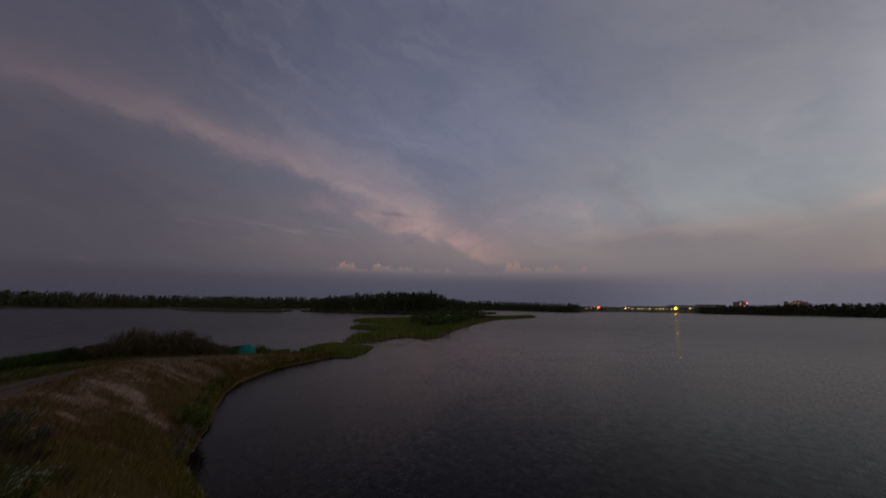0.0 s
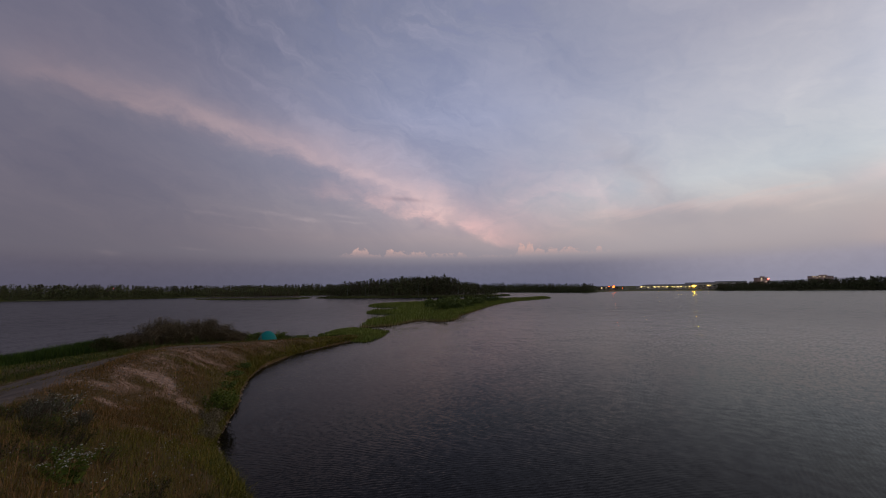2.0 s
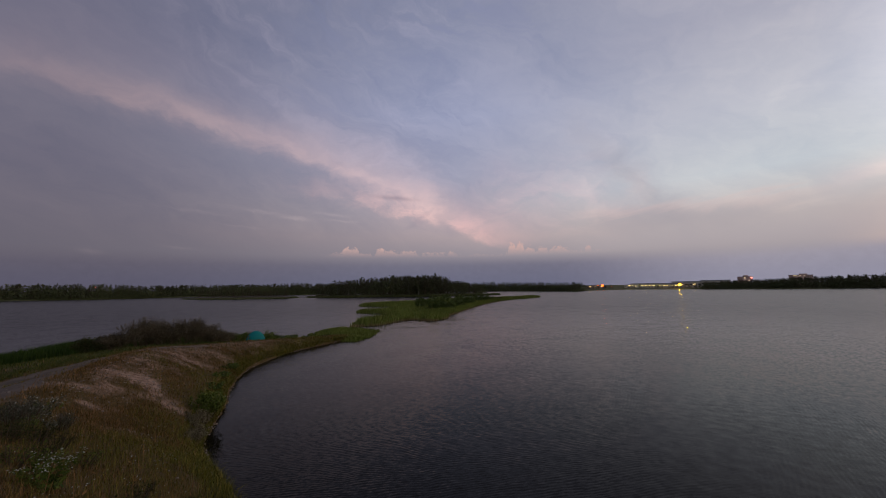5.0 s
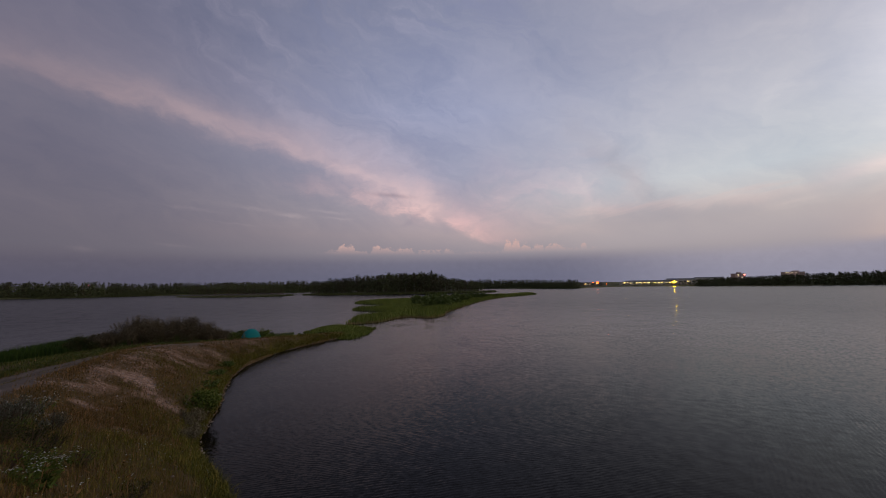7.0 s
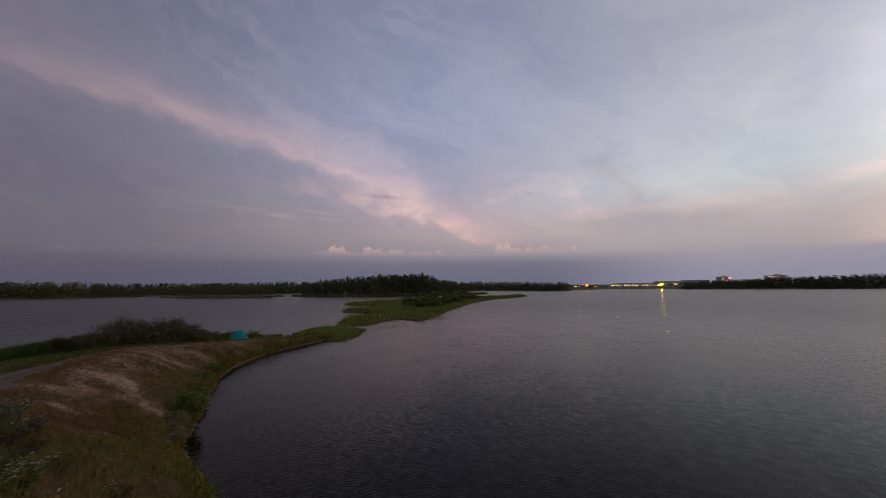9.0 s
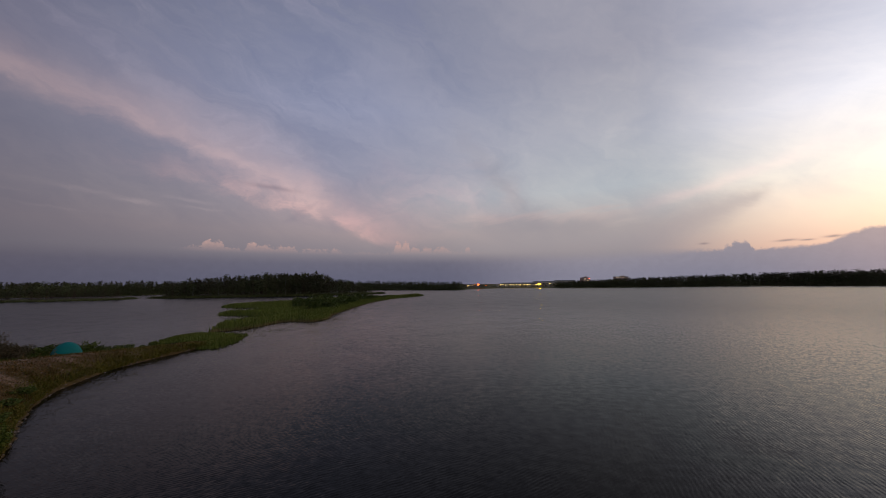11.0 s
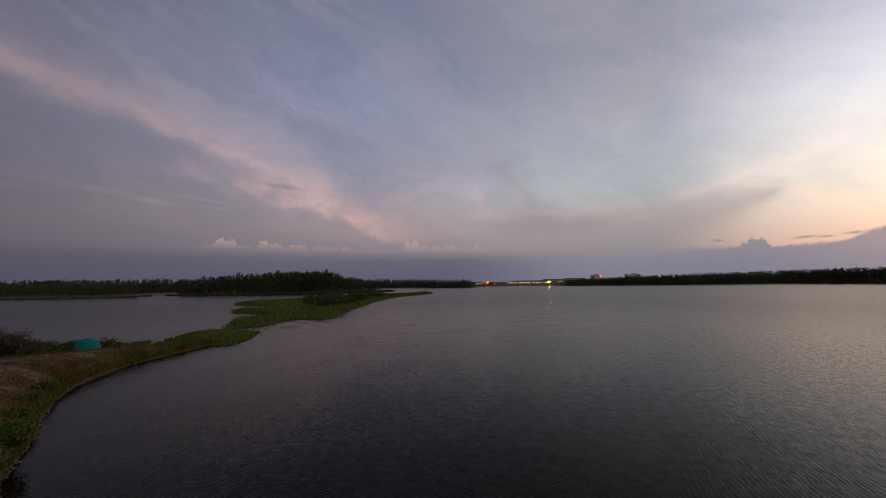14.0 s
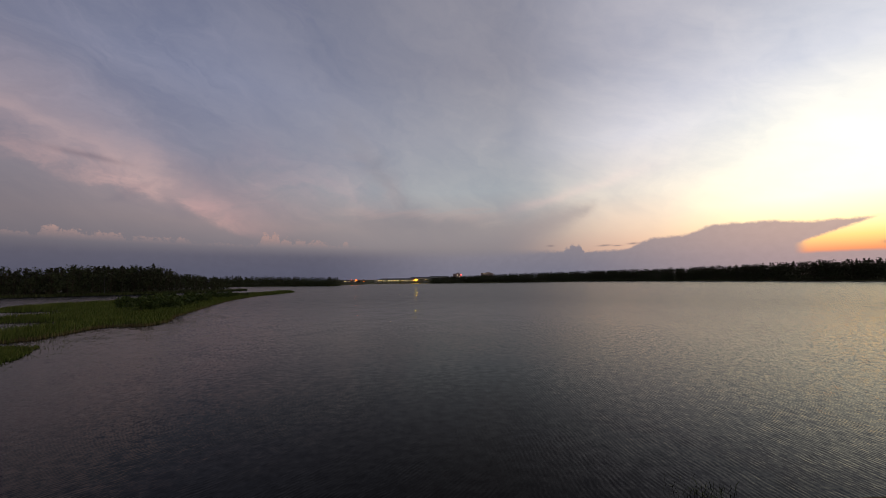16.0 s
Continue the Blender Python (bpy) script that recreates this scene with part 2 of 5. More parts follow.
    top = ramp((az + 180.0) / 360.0, [(0.0, 4.0 / 20), (0.36, 4.3 / 20), (0.5, 4.3 / 20), (0.555, 4.2 / 20), (0.61, 4.0 / 20), (0.65, 4.1 / 20),
                                      (0.669, 3.8 / 20), (0.683, 3.9 / 20), (0.687, 4.6 / 20), (0.6905, 5.3 / 20), (0.703, 5.5 / 20), (0.711, 6.6 / 20), (0.727, 6.5 / 20), (0.735, 6.0 / 20), (0.748, 6.0 / 20), (0.77, 5.2 / 20), (1.0, 4.0 / 20)]) * 20.0
    puffs = cloudy(tree, joined(tree, az * 2.2, el * 2.2, 5.0), 1.0, 5, 0.62, 0.2)
    for centre, width, tall in ((58.1, 0.9, 0.55), (58.9, 0.9, 0.55), (59.5, 0.6, 0.45)):
        heap = (az - centre) / width
        top = top + (1.0 - heap * heap).op("MAXIMUM", 0.0).op("SQRT") * tall
    top = top + (rough - 0.5) * step(az, 40, 56) * 0.6 + (puffs - 0.5) * step(az, 50, 57) * (1.1 - 0.8 * step(az, 60, 64))
    blur = 1.1 - 0.85 * step(az, 44, 60) + 0.6 * step(az, 92, 120)
    bank = ((top - el) / blur * 0.5 + 0.5).op("MULTIPLY", 1.0, clamp=True)
    bank = step(bank, 0.0, 1.0)
    mouth_top = (az - 84.0) * 0.385 + 4.0
    mouth = step((mouth_top - el) + (puffs - 0.5) * 0.5, 0.0, 0.45) * step(el + (rough - 0.5) * 0.3, 2.3, 2.75) * step(az, 83.2, 84.6)
    bank = bank * (1.0 - mouth)
    shade = blend(step(sun, 6, 40), lin(196, 172, 166, 1.45), lin(152, 148, 158, 1.2))
    shade = blend(step(sun, 52, 80), shade, lin(122, 121, 137))
    shade = blend(step(sun, 95, 145), shade, lin(103, 99, 112))
    deep = blend(step(el, 0.5, 6.5), (0.78, 0.80, 0.90), (1.06, 1.0, 0.97))
    shade = blend(1.0, shade, deep, "MULTIPLY")
    grain = 1.0 + (rough - 0.5) * 0.16
    shade = blend(1.0, shade, joined(tree, grain, grain, grain), "MULTIPLY")
    sky = blend(bank * 0.97, sky, shade)

    # small sunlit cumulus heads above the bank
    crest = 5.35 + (rough - 0.5) * 0.5
    for centre, width, tall in ((-17.2, 1.4, 0.4), (-15.6, 1.3, 1.0), (-13.9, 1.5, 0.55), (-10.9, 0.9, 1.1), (-9.1, 1.1, 0.85), (-7.0, 1.2, 0.7), (-5.5, 0.8, 0.6),
                                (-2.4, 2.4, 0.35), (0.9, 0.9, 0.55), (10.7, 0.7, 1.75), (12.0, 0.7, 1.8), (13.5, 0.8, 1.0), (15.4, 1.0, 0.9), (18.0, 1.6, 0.85), (22.2, 0.5, 0.9)):
        spread = (az - centre) / width
        crest = crest + (1.0 - spread * spread).op("MAXIMUM", 0.0).op("SQRT") * tall
    heads = step(crest - el + (puffs - 0.5) * 2.2 + (grainy - 0.5) * 1.2, 0.0, 0.45) * step(el, 4.6, 6.7) * step(az, -21, -16.5) * step(az, 28, 21)
    sky = blend(heads * 0.74 * (0.35 + 1.2 * puffs), sky, lin(216, 177, 169))

    ground_half = step(el, -0.5, -3.0)
    sky = blend(ground_half, sky, (0.03, 0.03, 0.035))
    tree.links.new(sky.socket, shine.inputs["Color"])
    shine.inputs["Strength"].default_value = 1.0


build_sky()


# ---- materials ----
def material(name):
    m = bpy.data.materials.new(name)
    m.use_nodes = True
    tree = m.node_tree
    return m, tree, tree.nodes["Principled BSDF"]


def world_place(tree, sx=1.0, sy=1.0, sz=1.0):
    geo = tree.nodes.new("ShaderNodeNewGeometry")
    grow = tree.nodes.new("ShaderNodeVectorMath")
    grow.operation = "MULTIPLY"
    grow.inputs[1].default_value = (sx, sy, sz)
    tree.links.new(geo.outputs["Position"], grow.inputs[0])
    return Value(tree, grow.outputs[0])


def island_random(tree):
    return Value(tree, tree.nodes.new("ShaderNodeNewGeometry").outputs["Random Per Island"])


def set_bump(tree, shader, height, strength, distance):
    node = tree.nodes.new("ShaderNodeBump")
    node.inputs["Strength"].default_value, node.inputs["Distance"].default_value = strength, distance
    tree.links.new(height.socket, node.inputs["Height"])
    tree.links.new(node.outputs[0], shader.inputs["Normal"])


def leafy(name, colours, patch=0.15, rough=0.6, through_light=0.25):
    """Foliage: colour from leaf to leaf and in larger patches."""
    m, tree, shader = material(name)
    n = len(colours)
    leaf = ramp(island_random(tree), [(i / max(1, n - 1), c) for i, c in enumerate(colours)])
    drift = cloudy(tree, world_place(tree), patch, 4)
    tone = 0.55 + 0.9 * drift
    colour = blend(1.0, leaf, joined(tree, tone, tone, tone * 0.95), "MULTIPLY")
    tree.links.new(colour.socket, shader.inputs["Base Color"])
    shader.inputs["Roughness"].default_value = rough
    shader.inputs["Specular IOR Level"].default_value = 0.06
    return m


def plain(name, one, two, scale=1.5, rough=0.7, metal=0.0, bump=0.2, fine=12.0, depth=0.02):
    """A surface of two tones with fine relief."""
    m, tree, shader = material(name)
    place = world_place(tree)
    big, small = cloudy(tree, place, scale, 5), cloudy(tree, place, scale * fine, 4)
    colour = blend((big * 0.7 + small * 0.3).op("MULTIPLY_ADD", 2.2, -0.6, clamp=True), one, two)
    tree.links.new(colour.socket, shader.inputs["Base Color"])
    shader.inputs["Roughness"].default_value, shader.inputs["Metallic"].default_value = rough, metal
    shader.inputs["Specular IOR Level"].default_value = 0.5 if rough < 0.6 else 0.12
    set_bump(tree, shader, small, bump, depth)
    return m


def lamp_material(name, colour, strength):
    m, tree, shader = material(name)
    shader.inputs["Base Color"].default_value = (*colour, 1)
    shader.inputs["Emission Color"].default_value = (*colour, 1)
    shader.inputs["Emission Strength"].default_value = strength
    return m


def water_material():
    """Dark lake water whose ripples tilt the mirror."""
    m, tree, shader = material("lake_water")
    shader.inputs["Base Color"].default_value = (0.006, 0.0045, 0.0025, 1)
    shader.inputs["Roughness"].default_value = 0.23
    shader.inputs["IOR"].default_value = 1.15
    # ripple crests run towards the north-north-east; patches of breeze roughen them
    geo = tree.nodes.new("ShaderNodeNewGeometry")
    xyz = tree.nodes.new("ShaderNodeSeparateXYZ")
    tree.links.new(geo.outputs["Position"], xyz.inputs[0])
    wx, wy = Value(tree, xyz.outputs[0]), Value(tree, xyz.outputs[1])
    along, across = wx * 0.588 + wy * 0.809, wx * 0.809 - wy * 0.588
    patches = cloudy(tree, joined(tree, along * 0.02, across * 0.05, 0.0), 1.0, 4, 0.55, 0.5)
    breeze = 0.65 + 0.7 * patches
    # two trains of ripples: one along the bank, one past the point to the east
    near_x, near_y = wx * -0.26 + wy * 0.966, wx * 0.966 + wy * 0.26
    bend = cloudy(tree, joined(tree, wx * 0.35, wy * 0.35, 3.0), 1.0, 3.0, 0.55, 0.2)
    lull = cloudy(tree, joined(tree, wx * 0.9, wy * 0.9, 6.0), 1.0, 2.0, 0.5, 0.2)
    bank_train = (near_x * 43.0 + near_y * 3.0 + bend * 30.0).op("SINE") * (lull - 0.2) * 0.34
    bank_train = bank_train + (cloudy(tree, joined(tree, near_y * 3.4, near_x * 13.0, 0.0), 1.0, 2.0, 0.5, 0.5) - 0.5) * 0.7
    point_train = (across * 35.0 + along * 2.0 + bend * 28.0).op("SINE") * (lull - 0.2) * 0.46
    point_train = point_train + (cloudy(tree, joined(tree, along * 1.6, across * 7.5, 5.0), 1.0, 2.0, 0.5, 0.5) - 0.5) * 0.7
    share = step(wx, 5, 14)
    first = point_train * share * 0.34
    shoreward = bank_train * (1.0 - share) * 0.34
    second = (cloudy(tree, joined(tree, along * 7.0, across * 11.0, 4.0), 1.0, 2.0, 0.5, 0.3) - 0.5) * 0.2
    cross = (cloudy(tree, joined(tree, along * 2.4, across * 1.6, 9.0), 1.0, 2.0, 0.5, 0.3) - 0.5) * 0.12
    third = (cloudy(tree, joined(tree, wx * 0.22, wy * 0.22, 2.0), 1.0, 5.0, 0.72, 0.3) - 0.5) * 0.6
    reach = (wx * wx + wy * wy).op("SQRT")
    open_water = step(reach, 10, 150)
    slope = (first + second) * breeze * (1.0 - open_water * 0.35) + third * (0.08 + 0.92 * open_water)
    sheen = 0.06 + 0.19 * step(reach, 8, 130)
    # open water: ripple grain laid by bearing and distance from the standpoint, tilted towards it
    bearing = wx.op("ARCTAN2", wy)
    radial_ripples = cloudy(tree, joined(tree, bearing * 190.0, reach.op("POWER", -0.6) * 850.0, 1.0), 1.0, 4.0, 0.75, 0.3) - 0.45
    chop = (radial_ripples * 0.44).op("MAXIMUM", -0.02) * step(reach, 14, 55) * breeze
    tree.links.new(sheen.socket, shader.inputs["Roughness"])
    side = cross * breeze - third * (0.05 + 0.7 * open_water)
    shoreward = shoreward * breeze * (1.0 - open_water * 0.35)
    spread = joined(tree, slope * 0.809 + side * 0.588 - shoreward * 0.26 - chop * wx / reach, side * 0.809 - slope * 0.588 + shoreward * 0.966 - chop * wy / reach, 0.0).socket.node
    upright = tree.nodes.new("ShaderNodeVectorMath")
    upright.inputs[1].default_value = (0, 0, 1)
    tree.links.new(spread.outputs[0], upright.inputs[0])
    unit = tree.nodes.new("ShaderNodeVectorMath")
    unit.operation = "NORMALIZE"
    tree.links.new(upright.outputs[0], unit.inputs[0])
    tree.links.new(unit.outputs[0], shader.inputs["Normal"])
    return m


def bank_material():
    """Stony soil with moss, dry litter and a worn track left by wheels."""
    m, tree, shader = material("bank_soil")
    place = world_place(tree)
    note = tree.nodes.new("ShaderNodeAttribute")
    note.attribute_name = "bare"
    bare = Value(tree, note.outputs["Fac"])
    big = cloudy(tree, place, 0.9, 6, 0.65, 0.4)
    mid = cloudy(tree, place, 2.2, 5, 0.6)
    grit = tree.nodes.new("ShaderNodeTexVoronoi")
    grit.inputs["Scale"].default_value = 9.0
    tree.links.new(place.socket, grit.inputs["Vector"])
    pebble = Value(tree, grit.outputs["Color"])
    soil = blend(mid, (0.10, 0.057, 0.034), (0.24, 0.138, 0.086))
    soil = blend(0.5, soil, blend(pebble, (0.075, 0.045, 0.032), (0.50, 0.34, 0.26)))
    green = blend(mid, (0.034, 0.027, 0.008), (0.105, 0.062, 0.024))
    colour = blend(step(bare * 0.55 + big, 0.50, 0.86), green, soil)
    tree.links.new(colour.socket, shader.inputs["Base Color"])
    shader.inputs["Roughness"].default_value = 0.95
    shader.inputs["Specular IOR Level"].default_value = 0.1
    set_bump(tree, shader, Value(tree, grit.outputs["Distance"]) * 0.6 + mid, 0.6, 0.06)
    return m


WATER = water_material()
BANK = bank_material()
TRACK = plain("track_gravel", (0.05, 0.038, 0.028), (0.15, 0.113, 0.088), 1.1, 0.95, bump=0.5, fine=9)
MUD = plain("reed_bed_mud", (0.03, 0.028, 0.014), (0.07, 0.06, 0.03), 0.4, 0.9)
LAND = plain("far_meadow", (0.05, 0.055, 0.02), (0.11, 0.10, 0.045), 0.05, 0.95, bump=0.3, depth=0.3)
STONE = plain("shore_stone", (0.10, 0.08, 0.068), (0.27, 0.215, 0.185), 3.0, 0.85, bump=0.4)
BARK = plain("dark_bark", (0.035, 0.025, 0.018), (0.10, 0.065, 0.045), 1.2, 0.95, bump=0.5)
BIRCH_BARK = plain("birch_bark", (0.05, 0.045, 0.04), (0.22, 0.21, 0.195), 1.6, 0.8, bump=0.3)
PINE = leafy("pine_needles", [(0.046, 0.045, 0.025), (0.056, 0.054, 0.030), (0.068, 0.062, 0.036)], 0.03)
BROADLEAF = leafy("broad_leaves", [(0.050, 0.057, 0.026), (0.062, 0.070, 0.030), (0.080, 0.086, 0.038)], 0.03)
ALDER = leafy("alder_leaves", [(0.035, 0.055, 0.014), (0.065, 0.09, 0.022), (0.11, 0.125, 0.035)], 0.1)
WILLOW = leafy("willow_leaves", [(0.034, 0.030, 0.017), (0.060, 0.050, 0.030), (0.092, 0.072, 0.046), (0.13, 0.098, 0.066)], 0.5)
REED = leafy("reed_leaves", [(0.060, 0.086, 0.015), (0.10, 0.135, 0.024), (0.145, 0.172, 0.036), (0.20, 0.19, 0.055)], 0.16)
STRAW = leafy("old_reed_straw", [(0.16, 0.115, 0.05), (0.24, 0.18, 0.085)], 0.2)
GRASS = leafy("bank_grass", [(0.040, 0.032, 0.008), (0.082, 0.053, 0.014), (0.148, 0.080, 0.028), (0.26, 0.142, 0.066)], 0.6)
GREEN_GRASS = leafy("green_grass", [(0.038, 0.043, 0.007), (0.078, 0.078, 0.012), (0.135, 0.118, 0.020), (0.20, 0.145, 0.036)], 0.6)
MUTED = leafy("muted_weeds", [(0.025, 0.028, 0.014), (0.045, 0.045, 0.028), (0.07, 0.066, 0.05), (0.17, 0.16, 0.13)], 1.2)
# darker version of the green grass colours, for the strip behind the track
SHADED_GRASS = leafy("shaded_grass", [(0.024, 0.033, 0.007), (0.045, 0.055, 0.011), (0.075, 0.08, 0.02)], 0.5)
SEDGE = leafy("far_sedge_leaves", [(0.045, 0.055, 0.018), (0.07, 0.082, 0.026), (0.11, 0.11, 0.042)], 0.05)
# darker version of the reed colours, for the backwater
DARK_REED = leafy("shaded_reeds", [(0.016, 0.032, 0.006), (0.028, 0.05, 0.009), (0.046, 0.068, 0.013)], 0.2)
HERB = leafy("dark_herbs", [(0.014, 0.018, 0.005), (0.026, 0.03, 0.008), (0.045, 0.042, 0.014)], 0.8)
LUSH = leafy("lush_weeds", [(0.032, 0.050, 0.009), (0.062, 0.084, 0.015), (0.11, 0.125, 0.028)], 0.6)
PALE = leafy("pale_weeds", [(0.055, 0.05, 0.025), (0.12, 0.10, 0.06), (0.20, 0.16, 0.11)], 0.8)
PETAL = plain("white_petals", (0.26, 0.26, 0.23), (0.42, 0.41, 0.37), 8.0, 0.6, bump=0.05)
TENT = plain("teal_tent_cloth", (0.004, 0.115, 0.115), (0.006, 0.16, 0.155), 1.2, 0.6, bump=0.15)
TENT_DARK = plain("dark_teal_cloth", (0.004, 0.07, 0.075), (0.006, 0.10, 0.10), 1.2, 0.65, bump=0.15)
POLE = plain("tent_pole", (0.05, 0.05, 0.055), (0.09, 0.09, 0.095), 4.0, 0.4, bump=0.05)
STEEL = plain("galvanised_steel", (0.16, 0.16, 0.165), (0.28, 0.28, 0.285), 2.0, 0.5, 0.6, bump=0.1)
CREAM = plain("cream_wall", (0.42, 0.38, 0.32), (0.56, 0.52, 0.45), 0.2, 0.85, bump=0.1)
# walls of the flats: the sunset's glow is put into this pink colour
SUNSET_WALL = plain("sunset_tinted_wall", (0.50, 0.34, 0.28), (0.62, 0.44, 0.37), 0.2, 0.9, bump=0.1)
BRICK = plain("brick_wall", (0.22, 0.16, 0.14), (0.34, 0.27, 0.24), 0.2, 0.9, bump=0.2)
ROOF = plain("roof_sheet", (0.06, 0.06, 0.065), (0.12, 0.12, 0.125), 0.2, 0.6, bump=0.1)
PANE = plain("dark_pane", (0.03, 0.035, 0.045), (0.06, 0.065, 0.08), 0.5, 0.15, bump=0.0)
WHITE_LAMP = lamp_material("white_lamp", (1.0, 0.66, 0.18), 6.0)
YELLOW_LAMP = lamp_material("yellow_lamp", (1.0, 0.55, 0.006), 75.0)
ORANGE_LAMP = lamp_material("orange_lamp", (1.0, 0.11, 0.004), 7.0)
RED_LAMP = lamp_material("red_lamp", (1.0, 0.08, 0.06), 16.0)
LIT_PANE = lamp_material("lit_pane", (1.0, 0.80, 0.45), 0.9)


# ---- mesh helpers ----
rng = np.random.default_rng(7)


def solid(name, verts, faces, mat, parent=None, label=""):
    """One mesh object from arrays of corners and faces."""
    me = bpy.data.meshes.new(name)
    verts = np.asarray(verts, np.float32)
    if isinstance(faces, list):
        me.from_pydata(verts.tolist(), [], faces)
    else:
        count, sides = faces.shape
        me.vertices.add(len(verts)), me.loops.add(count * sides), me.polygons.add(count)
        me.vertices.foreach_set("co", verts.ravel())
        me.loops.foreach_set("vertex_index", faces.astype(np.int32).ravel())
        me.polygons.foreach_set("loop_start", np.arange(0, count * sides, sides, dtype=np.int32))
        me.update(calc_edges=True)
    me.materials.append(mat)
    ob = new(name, me)
    ob.parent = parent
    return tagged(ob, label)


def part(name, bm, mat, parent, label="", smooth=False):
    """Links a bmesh as one mesh under a thing."""
    me = bpy.data.meshes.new(name)
    for f in bm.faces:
        f.smooth = smooth
    bm.to_mesh(me)
    bm.free()
    me.materials.append(mat)
    ob = new(name, me)
    ob.parent = parent
    return tagged(ob, label)


def base(name, place, label, category, group="", kind="", turn=0.0):
    ob = new(name)
    ob.matrix_basis = pose(*place, 0, 0, turn)
    return tagged(ob, label, category, group, kind)


def box(bm, size, centre, turn=0.0, bevel=0.0):
    made = bmesh.ops.create_cube(bm, size=1.0, matrix=pose(*centre, 0, 0, turn) @ Matrix.Diagonal((*size, 1)))
    if bevel:
        edges = list({e for v in made["verts"] for e in v.link_edges})
        bmesh.ops.bevel(bm, geom=edges, offset=bevel, segments=1, affect="EDGES")
    return bm


def rod(bm, start, end, r1, r2, sides=6):
    a, b = Vector(start), Vector(end)
    turn = (b - a).to_track_quat("Z", "Y").to_matrix().to_4x4()
    bmesh.ops.create_cone(bm, cap_ends=True, segments=sides, radius1=r1, radius2=r2, depth=(b - a).length,
                          matrix=Matrix.Translation((a + b) / 2) @ turn)
    return bm


def loop_curve(points, n=6):
    """A closed smooth line through control points."""
    p = np.asarray(points, float)
    a, b, c, d = (np.roll(p, k, 0) for k in (1, 0, -1, -2))
    u = np.linspace(0, 1, n, endpoint=False)[:, None, None]
    line = 0.5 * (2 * b + (c - a) * u + (2 * a - 5 * b + 4 * c - d) * u ** 2 + (3 * b - 3 * c + d - a) * u ** 3)
    return line.transpose(1, 0, 2).reshape(-1, 2)


def open_curve(points, n=8):
    p = np.asarray(points, float)
    p = np.vstack([2 * p[0] - p[1], p, 2 * p[-1] - p[-2]])
    out = []
    for k in range(1, len(p) - 2):
        a, b, c, d = p[k - 1:k + 3]
        for u in np.linspace(0, 1, n, endpoint=False):
            out.append(0.5 * (2 * b + (c - a) * u + (2 * a - 5 * b + 4 * c - d) * u ** 2 + (3 * b - 3 * c + d - a) * u ** 3))
    return np.array(out + [p[-2]])


def far_from(points, line, closed=False):
    """Distance of points to a polyline."""
    q = np.asarray(points, float)[:, :2]
    a = line if closed else line[:-1]
    b = np.roll(line, -1, 0) if closed else line[1:]
    best = np.full(len(q), 1e9)
    for s, e in zip(a, b):
        d = e - s
        u = np.clip(((q - s) @ d) / max(d @ d, 1e-9), 0, 1)
        best = np.minimum(best, np.hypot(*(q - s - u[:, None] * d).T))
    return best


def inside(points, loop):
    q = np.asarray(points, float)
    x, y = q[:, 0], q[:, 1]
    odd = np.zeros(len(q), bool)
    for (x1, y1), (x2, y2) in zip(loop, np.roll(loop, -1, 0)):
        if y1 != y2:
            odd ^= ((y1 > y) != (y2 > y)) & (x < (x2 - x1) * (y - y1) / (y2 - y1) + x1)
    return odd


def signed(points, loop):
    d = far_from(points, loop, True)
    return np.where(inside(points, loop), d, -d)


def ripple(x, y, scale, seed=0.0):
    """Smooth pseudo-random waves between -1 and 1."""
    x, y = x / scale, y / scale
    return (np.sin(x * 1.3 + y * 0.7 + seed) + np.sin(-x * 0.8 + y * 1.7 + 1.3 * seed + 1) + np.sin(x * 2.3 - y * 1.9 + 2.1 * seed)
            + np.sin(x * 3.9 + y * 3.1 + seed * 0.7)) / 4


def sheet(name, loop, cell, height, mat, label, category, margin=3.0):
    """Land inside a shoreline, from a grid; height(points, depth inland) gives its z."""
    lo, hi = loop.min(0) - margin, loop.max(0) + margin
    xs, ys = np.arange(lo[0], hi[0] + cell, cell), np.arange(lo[1], hi[1] + cell, cell)
    gx, gy = np.meshgrid(xs, ys)
    pts = np.column_stack([gx.ravel(), gy.ravel()])
    d = signed(pts, loop)
    z = height(pts, d)
    k = np.arange(len(pts)).reshape(gx.shape)
    quads = np.stack([k[:-1, :-1], k[:-1, 1:], k[1:, 1:], k[1:, :-1]], -1).reshape(-1, 4)
    quads = quads[(d[quads] > -margin).any(1)]
    used, back = np.unique(quads, return_inverse=True)
    ob = solid(name, np.column_stack([pts, z])[used], back.reshape(-1, 4), mat)
    ob.data.polygons.foreach_set("use_smooth", np.ones(len(ob.data.polygons), bool))
    return tagged(ob, label, category, "", "structure")


def blades(feet, tall, wide, lean, segments=2):
    """Corners and triangles of many curved grass blades."""
    n = len(feet)
    way = rng.uniform(0, 2 * np.pi, n)
    side = np.column_stack([np.cos(way), np.sin(way), np.zeros(n)]) * (wide / 2)[:, None]
    out = np.column_stack([np.cos(way + 1.57 + rng.normal(0, 0.5, n)), np.sin(way + 1.57 + rng.normal(0, 0.5, n)), np.zeros(n)])
    up = np.array([0, 0, 1.0])
    mid = feet + up * (tall * 0.55)[:, None] + out * (tall * lean * 0.3)[:, None]
    tip = feet + up * (tall * (1 - 0.35 * lean))[:, None] + out * (tall * lean)[:, None]
    v = np.stack([feet - side, feet + side, mid - side * 0.75, mid + side * 0.75, tip], 1).reshape(-1, 3)
    k = (np.arange(n) * 5)[:, None]
    f = np.concatenate([k + [0, 1, 3], k + [0, 3, 2], k + [2, 3, 4]], 0)
    return v, f


